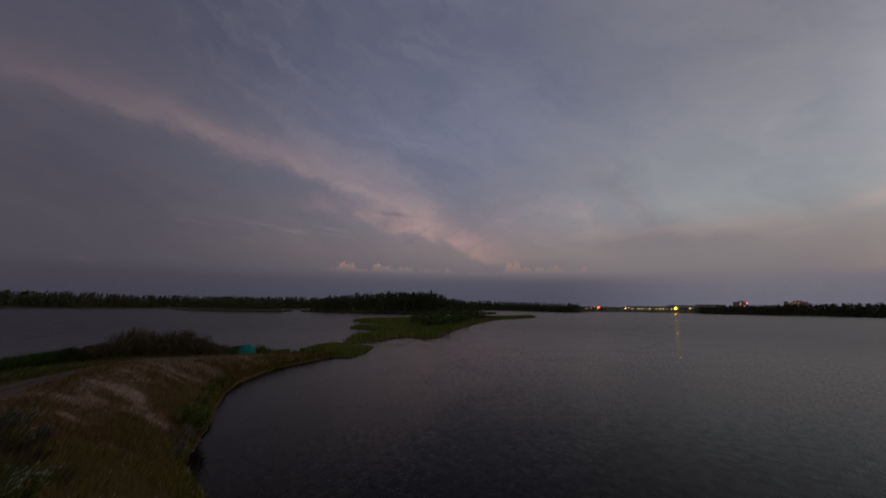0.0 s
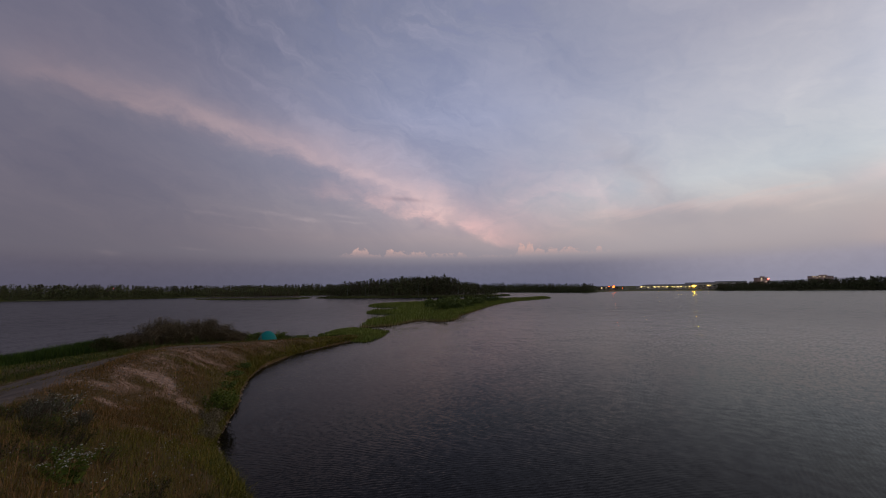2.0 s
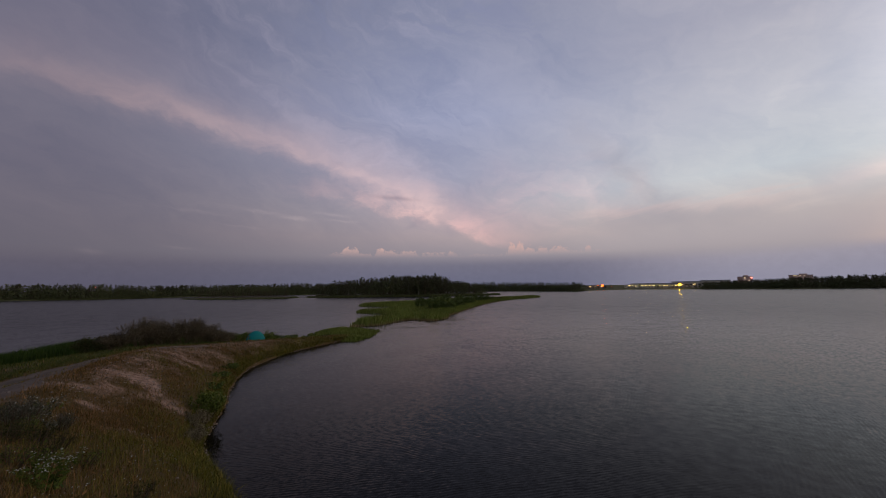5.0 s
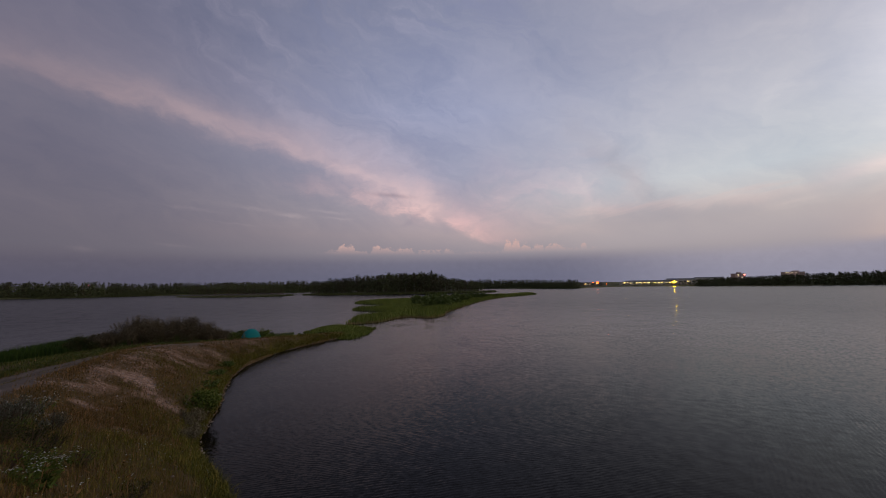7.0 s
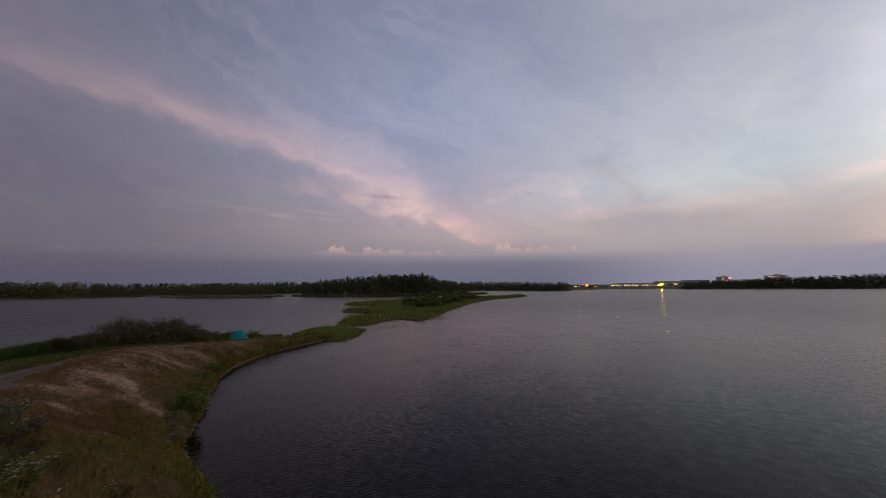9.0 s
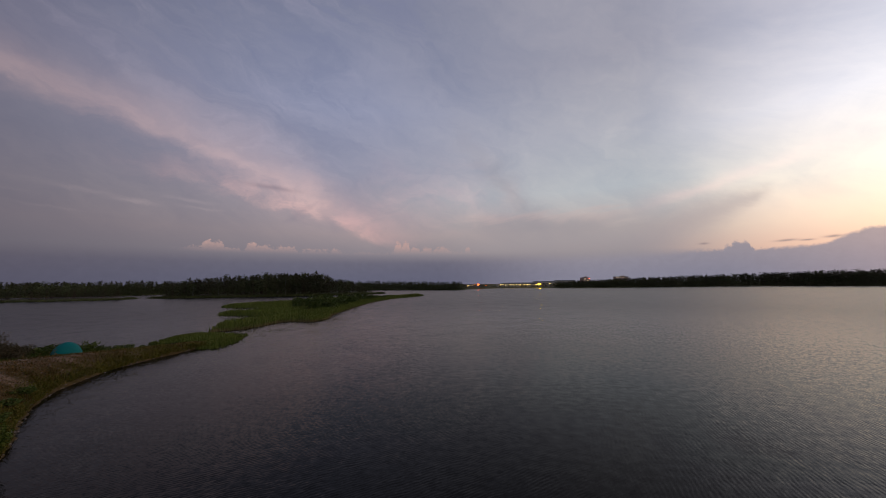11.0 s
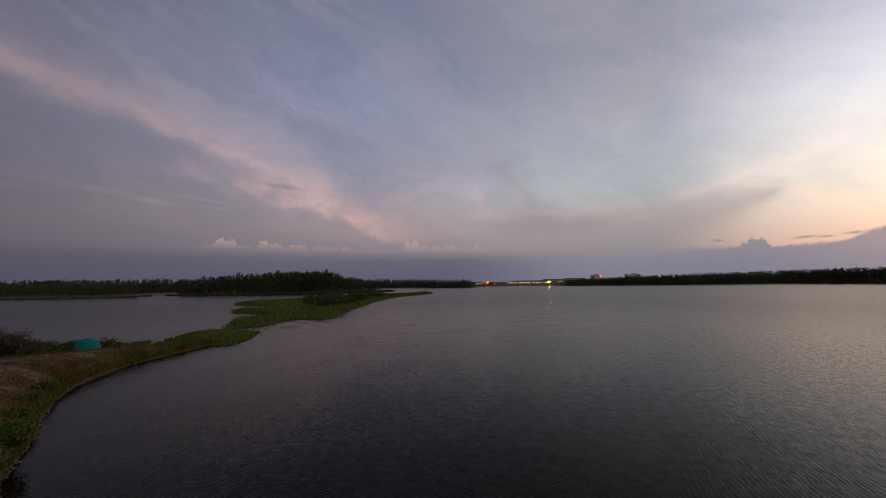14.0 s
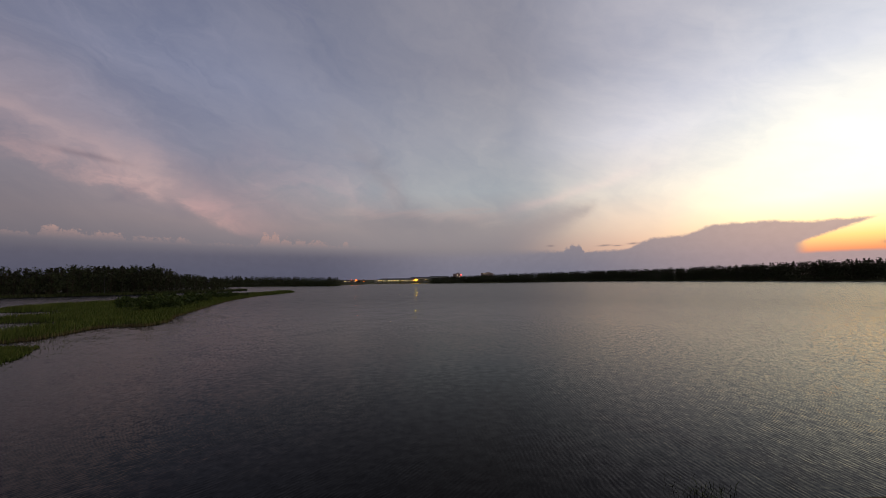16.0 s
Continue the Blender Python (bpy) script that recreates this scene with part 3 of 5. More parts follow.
def leaves(spots, size, flat=0.0):
    """Corners and quads of leaf clumps turned at random."""
    n = len(spots)
    a = rng.normal(size=(n, 3))
    a[:, 2] *= 1 - flat
    a /= np.linalg.norm(a, axis=1)[:, None]
    b = np.cross(a, rng.normal(size=(n, 3)))
    b /= np.linalg.norm(b, axis=1)[:, None]
    s = (size * rng.uniform(0.6, 1.3, n))[:, None]
    v = np.stack([spots - a * s, spots + b * s * 0.45, spots + a * s, spots - b * s * 0.45], 1).reshape(-1, 3)
    f = (np.arange(n) * 4)[:, None] + [0, 1, 2, 3]
    return v, f


class Heap:
    """Gathers corners and faces of many pieces into one mesh."""

    def __init__(self):
        self.v, self.f, self.n = [], [], 0

    def add(self, v, f):
        self.v.append(v)
        self.f.append(np.asarray(f) + self.n)
        self.n += len(v)

    def done(self, name, mat, parent=None, label=""):
        return solid(name, np.concatenate(self.v), np.concatenate(self.f), mat, parent, label)


def cone_arrays(start, end, r1, r2, sides=5):
    a, b = np.asarray(start, float), np.asarray(end, float)
    d = (b - a) / np.linalg.norm(b - a)
    u = np.cross(d, [0.3, 1, 0.2])
    u /= np.linalg.norm(u)
    w = np.cross(d, u)
    t = np.arange(sides) * 2 * np.pi / sides
    ring = np.cos(t)[:, None] * u + np.sin(t)[:, None] * w
    v = np.vstack([a + ring * r1, b + ring * r2])
    k = np.arange(sides)
    return v, np.column_stack([k, (k + 1) % sides, (k + 1) % sides + sides, k + sides])


# ---- plan of the lake ----
RIGHT_SHORE = open_curve([(60, -22), (30, -6), (15, 2.2), (7, 6.2), (1, 8.0), (-3.6, 9.7), (-7.0, 12.2), (-10.6, 15.7), (-12.0, 18.3), (-13.4, 21.5), (-15.3, 25.0),
                          (-17.3, 30.0), (-17.9, 34.0), (-17.4, 39.2), (-15.8, 43.7), (-14.2, 47.2), (-12.6, 50.5)])
LEFT_SHORE = open_curve([(-12.6, 50.5), (-12.8, 54.5), (-15.0, 57.0), (-18.2, 54.0), (-21.5, 50.2), (-29.0, 47.2), (-37.0, 45.0), (-43.0, 40.5), (-43.5, 33.0), (-47.0, 22.0), (-60, 5.0), (-80, -25.0)])
BANK_LOOP = np.vstack([RIGHT_SHORE, LEFT_SHORE[1:], [(-80, -70), (60, -70)]])
TRACK_LINE = open_curve([(-8.0, -12.0), (-11.0, 2.0), (-14.6, 8.0), (-17.6, 12.6), (-19.7, 16.0), (-20.5, 19.0), (-21.2, 22.5), (-21.4, 26.0), (-21.3, 29.0), (-21.2, 31.0)])
CREST_Y, CREST_Z = [-60, 0, 6, 11, 16, 22, 27, 32, 38, 43, 48, 58], [3.4, 3.7, 3.7, 3.35, 3.12, 3.15, 2.98, 2.42, 1.65, 1.12, 0.6, 0.3]


def bank_height(pts, d):
    x, y = pts[:, 0], pts[:, 1]
    dr, dl = far_from(pts, RIGHT_SHORE), far_from(pts, LEFT_SHORE)
    crest = np.interp(y, CREST_Y, CREST_Z)
    rise = 0.08 + 0.68 * dr + 0.10 * ripple(x, y, 1.1) + 0.22 * ripple(x, y, 3.0, 2)
    ridge = crest + 0.25 * np.exp(-((dr - crest / 0.62) / 1.3) ** 2) - 0.4 * np.clip((dr - crest / 0.62 - 1) / 4, 0, 1)
    top = ridge + 0.08 * ripple(x, y, 2.2, 1) + 0.03 * ripple(x, y, 0.6, 4)
    left = 0.05 + 0.13 * dl
    z = -np.log(np.exp(-4.5 * rise) + np.exp(-4.5 * top) + np.exp(-4.5 * left)) / 4.5
    z += 1.6 * np.exp(-(x ** 2 + y ** 2) / 9.0)
    rut = far_from(pts, TRACK_LINE)
    z -= 0.12 * np.exp(-(rut / 1.4) ** 2)
    return np.where(d > 0, z, np.maximum(-1.2, -0.06 + 0.9 * d))


GRID_X, GRID_Y = np.arange(-62, 20, 0.25), np.arange(-4, 64, 0.25)
GRID_P = np.stack(np.meshgrid(GRID_X, GRID_Y), -1).reshape(-1, 2)
GRID_Z = bank_height(GRID_P, signed(GRID_P, BANK_LOOP)).reshape(len(GRID_Y), len(GRID_X))


def between(grid, x, y):
    """Reads a grid of the bank between its points."""
    u = np.clip((np.atleast_1d(x) - GRID_X[0]) / 0.25, 0, len(GRID_X) - 1.001)
    v = np.clip((np.atleast_1d(y) - GRID_Y[0]) / 0.25, 0, len(GRID_Y) - 1.001)
    i, j = u.astype(int), v.astype(int)
    a, b = u - i, v - j
    return (grid[j, i] * (1 - a) + grid[j, i + 1] * a) * (1 - b) + (grid[j + 1, i] * (1 - a) + grid[j + 1, i + 1] * a) * b


def on_bank(x, y):
    return between(GRID_Z, x, y)


SCAR = np.array([(-16.0, 18.9), (-15.4, 18.4), (-13.9, 17.65), (-12.9, 17.6), (-12.05, 17.8)])
PATCHES = ((-15.6, 14.7, 1.0), (-16.6, 16.2, 1.1), (-17.1, 17.8, 1.3), (-16.2, 18.6, 1.0), (-18.2, 20.4, 1.2), (-18.9, 24.2, 1.5), (-18.4, 25.8, 1.3), (-19.4, 30.2, 1.3),
           (-14.0, 14.0, 0.4), (-11.9, 13.4, 0.35), (-9.2, 11.8, 0.3), (-18.8, 35.0, 0.6))


def bare_ground(p):
    """Where the gravel lies bare: in patches along the crest and down one scar."""
    dr = far_from(p, RIGHT_SHORE)
    wave = 0.75 + 0.45 * ripple(p[:, 0], p[:, 1], 1.1, 8) + 0.35 * ripple(p[:, 0], p[:, 1], 0.45, 3)
    crest = np.interp(p[:, 1], [20, 28], [0.58, 0.78]) * np.exp(-((dr - np.interp(p[:, 1], [14, 27, 34, 42], [4.6, 4.2, 3.4, 2.3])) / 1.7) ** 2) * np.clip((p[:, 1] - 12.5) / 3.5, 0, 1) * np.clip((46.0 - p[:, 1]) / 8, 0, 1)
    for x, y, r in PATCHES:
        crest = np.maximum(crest, 0.85 * np.exp(-((np.hypot(p[:, 0] - x, p[:, 1] - y) / r) ** 2)))
    return np.clip((crest + 0.9 * np.exp(-(far_from(p, SCAR) / 0.42) ** 2)) * wave * 0.95 - 0.12, 0, 1)


GRID_BARE = bare_ground(GRID_P).reshape(len(GRID_Y), len(GRID_X))


def bareness(p):
    return between(GRID_BARE, p[:, 0], p[:, 1])


ISLE_LOOP = loop_curve([(-17.5, 64.5), (-13, 66.5), (-9.8, 74.2), (-7, 75.8), (-3.2, 73.6), (-0.4, 79.0), (0.6, 88.0), (4.8, 104), (10.6, 125.5), (18.8, 150.5), (29.5, 174),
                        (46, 196), (57, 216), (49, 221), (38, 206), (20, 198), (0, 186), (-17, 165), (-31, 152), (-35.5, 142), (-32, 132), (-26, 128), (-18, 126), (-16.5, 119), (-19.5, 111), (-26, 104), (-24.8, 98), (-18.5, 94), (-13, 91), (-12.6, 86), (-15.8, 80), (-18.6, 74), (-18, 69)])
FOREST_LOOP = loop_curve([(-110, 276), (-85, 268), (-37, 266), (0, 268), (30, 274), (40, 290), (20, 325), (-30, 345), (-80, 325), (-108, 296)])
ISLET_LOOP = loop_curve([(-212, 280), (-185, 264), (-158, 254), (-126, 257), (-120, 275), (-140, 305), (-175, 310), (-205, 298)])
SHORE_AZ = [-180, -120, -60, -52, -46, -38, -30, -23, -15, 0, 7, 13, 20, 27, 35, 45, 52, 60, 78, 90, 120, 180]
SHORE_R = [130, 420, 500, 491, 456, 460, 470, 442, 500, 505, 496, 450, 414, 530, 507, 511, 542, 600, 552, 527, 480, 130]


# ---- large structure ----
def build_water():
    t = np.linspace(0, 2 * np.pi, 97)[:-1]
    rings = [np.zeros((1, 3))] + [np.column_stack([np.cos(t) * r, np.sin(t) * r, 0 * t]) for r in (40, 160, 700, 4400)]
    v = np.vstack(rings)
    f = [[0, 1 + i, 1 + (i + 1) % 96] for i in range(96)]
    for k in range(3):
        f += [[1 + 96 * k + i, 97 + 96 * k + i, 97 + 96 * k + (i + 1) % 96, 1 + 96 * k + (i + 1) % 96] for i in range(96)]
    tagged(solid("water", v, f, WATER), "dark lake water with small wind ripples", "water", "", "structure")


def build_ground():
    az = np.radians(np.arange(-180, 180, 1.5))
    shore = np.interp(np.degrees(az), SHORE_AZ, SHORE_R) + 5 * np.sin(az * 23) + 3 * np.sin(az * 51 + 1)
    steps = [(0.0, -3.0, 0), (0.5, -3.0, 0), (0.97, -1.2, 0), (1.0, 0.05, 0), (1.0, 0.9, 10), (1.0, 1.4, 40), (1.0, 1.6, 160), (1.0, 2.0, 600), (1.0, 2.0, 4000)]
    v, n = [], len(az)
    for share, z, more in steps:
        r = shore * share + more
        v.append(np.column_stack([np.sin(az) * r, np.cos(az) * r, np.full(n, z)]))
    f = []
    for k in range(len(steps) - 1):
        i = np.arange(n)
        f += np.column_stack([k * n + i, k * n + (i + 1) % n, (k + 1) * n + (i + 1) % n, (k + 1) * n + i]).tolist()
    tagged(solid("ground", np.vstack(v), f, LAND), "lake bed and grassy far shore reaching the horizon", "ground", "", "structure")


build_water()
build_ground()
bank = sheet("bank", BANK_LOOP, 0.5, bank_height, BANK, "stony brown embankment with thin dry grass", "embankment", 3.0)
corners = np.zeros(len(bank.data.vertices) * 3)
bank.data.vertices.foreach_get("co", corners)
bank.data.attributes.new("bare", "FLOAT", "POINT").data.foreach_set("value", bareness(corners.reshape(-1, 3)[:, :2]))
sheet("reed_island_ground", ISLE_LOOP, 2.0, lambda p, d: np.where(d > 0, np.minimum(0.28, 0.06 * d), 0.25 * d), MUD, "low muddy ground under green reeds", "island", 4.0)
sheet("forest_island_ground", FOREST_LOOP, 4.0, lambda p, d: np.where(d > 0, np.minimum(1.5, 0.12 * d), 0.2 * d), LAND, "low grassy island shore below dark forest", "island", 8.0)
sheet("islet_ground", ISLET_LOOP, 4.0, lambda p, d: np.where(d > 0, np.minimum(0.8, 0.1 * d), 0.2 * d), LAND, "low grassy islet with small trees", "island", 8.0)


def build_track():
    side = np.gradient(TRACK_LINE, axis=0)
    side = np.column_stack([-side[:, 1], side[:, 0]]) / np.linalg.norm(side, axis=1)[:, None]
    cols = []
    for w in (-1.9, -1.3, -0.65, 0, 0.65, 1.3, 1.9):
        p = TRACK_LINE + side * (w * np.interp(TRACK_LINE[:, 1:2], [14, 18, 24, 31], [1.3, 0.85, 0.45, 0.2]) * (1 + 0.12 * np.sin(TRACK_LINE[:, 1:2] * 1.7 + w)))
        z = on_bank(p[:, 0], p[:, 1]) + (0.035 - 0.07 * (abs(w) > 1.5) + 0.02 * (abs(w) < 0.2))
        cols.append(np.column_stack([p, z]))
    v = np.stack(cols, 1)
    n, m = v.shape[:2]
    k = np.arange(n * m).reshape(n, m)
    f = np.stack([k[:-1, :-1], k[:-1, 1:], k[1:, 1:], k[1:, :-1]], -1).reshape(-1, 4)
    tagged(solid("track", v.reshape(-1, 3), f, TRACK), "pale gravel wheel track along the bank top", "track", "", "structure")


build_track()


# ---- tree makers ----
def pine_arrays(h, clumps, grain):
    """Trunk and needle clumps of a pine h metres high."""
    bend = rng.normal(0, 0.02 * h, 2)
    top = np.array([bend[0], bend[1], h])
    wood = Heap()
    wood.add(*cone_arrays((0, 0, -0.5), top * 0.55, 0.018 * h, 0.012 * h))
    wood.add(*cone_arrays(top * 0.55, top * 0.98, 0.012 * h, 0.002 * h))
    spots = []
    start = rng.uniform(0.2, 0.42)
    for _ in range(clumps):
        u = start + (1 - start) * rng.uniform(0, 1) ** 0.85
        reach = h * 0.17 * (1.0 - ((u - start) / (1 - start)) ** 1.6) * rng.uniform(0.3, 1.1) + 0.15
        a = rng.uniform(0, 6.28)
        spots.append(top * u + [np.cos(a) * reach, np.sin(a) * reach, rng.normal(0, 0.25)])
    for k in range(4):
        u, a = rng.uniform(start, 0.85), rng.uniform(0, 6.28)
        wood.add(*cone_arrays(top * u, top * u + [np.cos(a) * h * 0.11, np.sin(a) * h * 0.11, 0.03 * h], 0.005 * h, 0.002 * h, 3))
    return wood, leaves(np.array(spots), np.full(clumps, grain), 0.3)


def broad_arrays(h, clumps, grain, slim=0.22):
    """Trunk, limbs and leaf clumps of a broadleaf tree."""
    wood = Heap()
    top = np.array([*rng.normal(0, 0.025 * h, 2), h])
    wood.add(*cone_arrays((0, 0, -0.5), top * 0.5, 0.016 * h, 0.010 * h))
    wood.add(*cone_arrays(top * 0.5, top * 0.93, 0.010 * h, 0.002 * h))
    lobes = []
    for k in range(7):
        u, a = rng.uniform(0.3, 0.92), rng.uniform(0, 6.28)
        reach = slim * h * (1.15 - abs(u - 0.5) * 1.5) * rng.uniform(0.35, 1.0)
        spot = top * u + [np.cos(a) * reach, np.sin(a) * reach, 0]
        wood.add(*cone_arrays(top * max(0.15, u - 0.18), spot, 0.006 * h, 0.002 * h, 3))
        lobes.append(spot)
    lobes = np.array(lobes + [top * 0.9])
    pick = lobes[rng.integers(0, len(lobes), clumps)]
    spots = pick + rng.normal(size=(clumps, 3)) * [0.085 * h, 0.085 * h, 0.09 * h]
    spots[:, 2] = np.clip(spots[:, 2], 0.12 * h, h * 1.02)
    return wood, leaves(spots, np.full(clumps, grain), 0.1)


def make_tree(name, maker, h, clumps, grain, leaf, bark, label, category):
    thing = base(name, (0, 0, -60), label, category, "trees on the island shore")
    wood, (v, f) = maker(h, clumps, grain)
    wood.done("trunk", bark, thing)
    solid("crown", v, f, leaf, thing)
    return thing


def thicket(name, feet, tall, count, label, mat=None, size=0.55, loose=1.6):
    """Low undergrowth that closes the foot of a wood."""
    k = rng.integers(0, len(feet), count)
    p = feet[k] + rng.normal(size=(count, 3)) * [loose, loose, 0]
    p[:, 2] += tall[k] * rng.uniform(0, 1, count) ** 1.3
    v, f = leaves(p, np.full(count, size))
    tagged(solid(name, v, f, mat or BROADLEAF), label, "undergrowth", "", "stuff")


class Woods:
    """Many far trees, gathered into one mesh of wood and one of leaves."""

    def __init__(self):
        self.kinds = []
        for k in range(8):
            self.kinds.append((*pine_arrays(10.0, 74, 0.48), 0))
        for k in range(8):
            self.kinds.append((*broad_arrays(10.0, 84, 0.5), 1))

    def grow(self, name, feet, tall, share, label, leafmats=(PINE, BROADLEAF)):
        wood, crowns = Heap(), (Heap(), Heap())
        for (x, y, z), h in zip(feet, tall):
            which = int(rng.integers(0, 8)) + (8 if rng.random() > share else 0)
            trunk, (v, f), leaf = self.kinds[which]
            s, a = h / 10.0, rng.uniform(0, 6.28)
            turn = np.array([[np.cos(a), -np.sin(a), 0], [np.sin(a), np.cos(a), 0], [0, 0, 1]])
            m = turn * [s ** 0.85, s ** 0.85, s]
            crowns[leaf].add(v @ m.T + [x, y, z], f)
            wood.add(np.concatenate(trunk.v) @ m.T + [x, y, z], np.concatenate(trunk.f))
        thing = base(name, (0, 0, 0), label, "woods", "", "stuff")
        tagged(wood.done("trunks", BARK, thing), "", "", "", "stuff")
        for heap, mat, part_name in zip(crowns, leafmats, ("pine_crowns", "leafy_crowns")):
            if heap.n:
                tagged(heap.done(part_name, mat, thing), "", "", "", "stuff")


WOODS = Woods()


def shore_woods(name, az0, az1, count, az_list, h_list, depth, share, label, set_back=4.0, closed=True, uneven=0.58):
    """Woods along the far shore between two bearings."""
    az = rng.uniform(az0, az1, count)
    back = set_back + depth * rng.uniform(0, 1, count) ** 1.5
    r = np.interp(az, SHORE_AZ, SHORE_R) + back + 4
    a = np.radians(az)
    h = np.interp(az, az_list, h_list) * rng.uniform(uneven, 1.04, count)
    low = back < set_back + 3
    h[low] *= rng.uniform(0.35, 0.9, low.sum())
    feet = np.column_stack([np.sin(a) * r, np.cos(a) * r, np.full(count, 0.7)])
    WOODS.grow(name, feet, h, share, label)
    if not closed:
        return
    wide = np.radians(az1 - az0) * 500
    n = int(wide * 55)
    az = np.sort(rng.uniform(az0, az1, n // 12))
    a, r = np.radians(az), np.interp(az, SHORE_AZ, SHORE_R) + rng.uniform(6, 14, len(az))
    tall = np.interp(az, az_list, h_list) * rng.uniform(0.4, 0.84, len(az))
    thicket(name.replace("woods", "thicket").replace("trees", "thicket"), np.column_stack([np.sin(a) * r, np.cos(a) * r, np.full(len(az), 0.4)]), tall, n, "dark undergrowth at the edge of far woods", size=0.8, loose=4.5)


shore_woods("eastern_woods", -66, -20, 1300, [-66, -52, -48, -41, -32, -26, -20], [13.5, 13.8, 14.2, 12, 12.6, 13.2, 13.2], 40, 0.65, "dark mixed woods along the far shore")
shore_woods("middle_woods", -20, 21, 900, [-20, 2, 7, 14, 21], [13, 13, 12.4, 10.6, 9.2], 40, 0.7, "dark pine woods behind a reedy far shore")
shore_woods("town_trees", 21, 38, 130, [21, 25, 30, 38], [6.5, 6, 5.5, 7.5], 30, 0.2, "low dark trees between the lit buildings", 14.0, False)
shore_woods("western_woods", 36, 98, 2300, [35, 45, 52, 60, 72, 78, 83, 90, 98], [7.5, 11.5, 13.5, 16, 17.2, 18.8, 20.2, 21.8, 22], 45, 0.55, "dark forest edge under the sunset sky", uneven=0.66)


def forest_island():
    pts = np.column_stack([rng.uniform(-115, 45, 1200), rng.uniform(262, 348, 1200)])
    d = signed(pts, FOREST_LOOP)
    pts, d = pts[d > 6], d[d > 6]
    az = np.degrees(np.arctan2(pts[:, 0], pts[:, 1]))
    h = np.interp(az, [-22, -20.5, -18.8, -16.4, -13, -9.7, -5, -1.5, 0, 1.4, 4, 7.5], [6, 8.5, 11, 13, 13.6, 14.7, 15.3, 16.4, 13.5, 10.5, 8.5, 6]) * rng.uniform(0.62, 1.04, len(pts))
    h[d < 9] *= 0.6
    WOODS.grow("forest_island_trees", np.column_stack([pts, np.minimum(1.5, 0.12 * d) - 0.1]), h, 0.6, "dark dense pine and birch forest on the island")
    edge = pts[(d < 16) & (pts[:, 1] < 300)]
    thicket("island_thicket", np.column_stack([edge, np.full(len(edge), 0.6)]), rng.uniform(3, 9.5, len(edge)), 7000, "dark undergrowth along the island forest edge", size=0.6)


def islet_trees():
    pts = np.column_stack([rng.uniform(-212, -120, 330), rng.uniform(256, 310, 330)])
    d = signed(pts, ISLET_LOOP)
    pts, d = pts[d > 5], d[d > 5]
    WOODS.grow("islet_trees", np.column_stack([pts, np.minimum(0.8, 0.1 * d) - 0.1]), rng.uniform(5.5, 8.6, len(pts)), 0.35, "small dark trees crowding a low islet")


forest_island()
islet_trees()


def shore_trees():
    """Single trees that stand out along the island's front."""
    kinds = [make_tree("birch_tree", broad_arrays, 10.0, 170, 0.42, BROADLEAF, BIRCH_BARK, "slender birch with a pale trunk on the shore", "tree"),
             make_tree("pine_tree", pine_arrays, 10.0, 190, 0.42, PINE, BARK, "tall dark pine at the forest edge", "tree"),
             make_tree("alder_tree", broad_arrays, 10.0, 190, 0.42, BROADLEAF, BARK, "rounded dark alder at the water's edge", "tree")]
    for k in range(26):
        az = -20.6 + k * 1.0 + rng.uniform(-0.35, 0.35)
        ob = kinds[int(rng.choice([0, 1, 1, 2]))]
        h = np.interp(az, [-21, -18.8, -16.4, -9, -2, 1.4, 6], [9, 11.5, 13, 13, 12.5, 9, 5]) * rng.uniform(0.6, 1.0)
        r = 274.0
        while True:
            x, y = math.sin(radians(az)) * r, math.cos(radians(az)) * r
            d = signed(np.array([[x, y]]), FOREST_LOOP)[0]
            if d > 4 or r > 320:
                break
            r += 1.5
        m = pose(x, y, min(1.5, 0.12 * d) - 0.05, 0, 0, rng.uniform(0, 360)) @ Matrix.Scale(h / 10.0, 4)
        c = copy_thing(ob, pose(0, 0, 0))
        c.matrix_basis = m
    for ob in kinds:
        for o in (*ob.children_recursive, ob):
            bpy.data.objects.remove(o)


shore_trees()


# ---- reeds ----
def reed_bed(name, loop, count, low, high, label, wide=0.05, keep=None, mat=None, foot=None, lean=0.22):
    lo, hi = loop.min(0), loop.max(0)
    pts = np.column_stack([rng.uniform(lo[0], hi[0], count * 4), rng.uniform(lo[1], hi[1], count * 4)])
    d = signed(pts, loop)
    ok = d > -0.25
    if keep is not None:
        ok &= keep(pts)
    pts, d = pts[ok][:count], d[ok][:count]
    tall = rng.uniform(low, high, len(pts)) * (0.85 + 0.22 * ripple(pts[:, 0], pts[:, 1], 6.0, 3) + 0.2 * ripple(pts[:, 0], pts[:, 1], 2.2, 7)) * np.clip(0.6 + d * 0.2, 0.6, 1)
    z = (np.zeros(len(pts)) if foot is None else foot(pts[:, 0], pts[:, 1])) - 0.05
    v, f = blades(np.column_stack([pts, z]), tall, np.full(len(pts), wide) * rng.uniform(0.7, 1.5, len(pts)), np.full(len(pts), lean) * rng.uniform(0.2, 1.6, len(pts)))
    return tagged(solid(name, v, f, mat or REED), label, "reeds", "", "stuff")


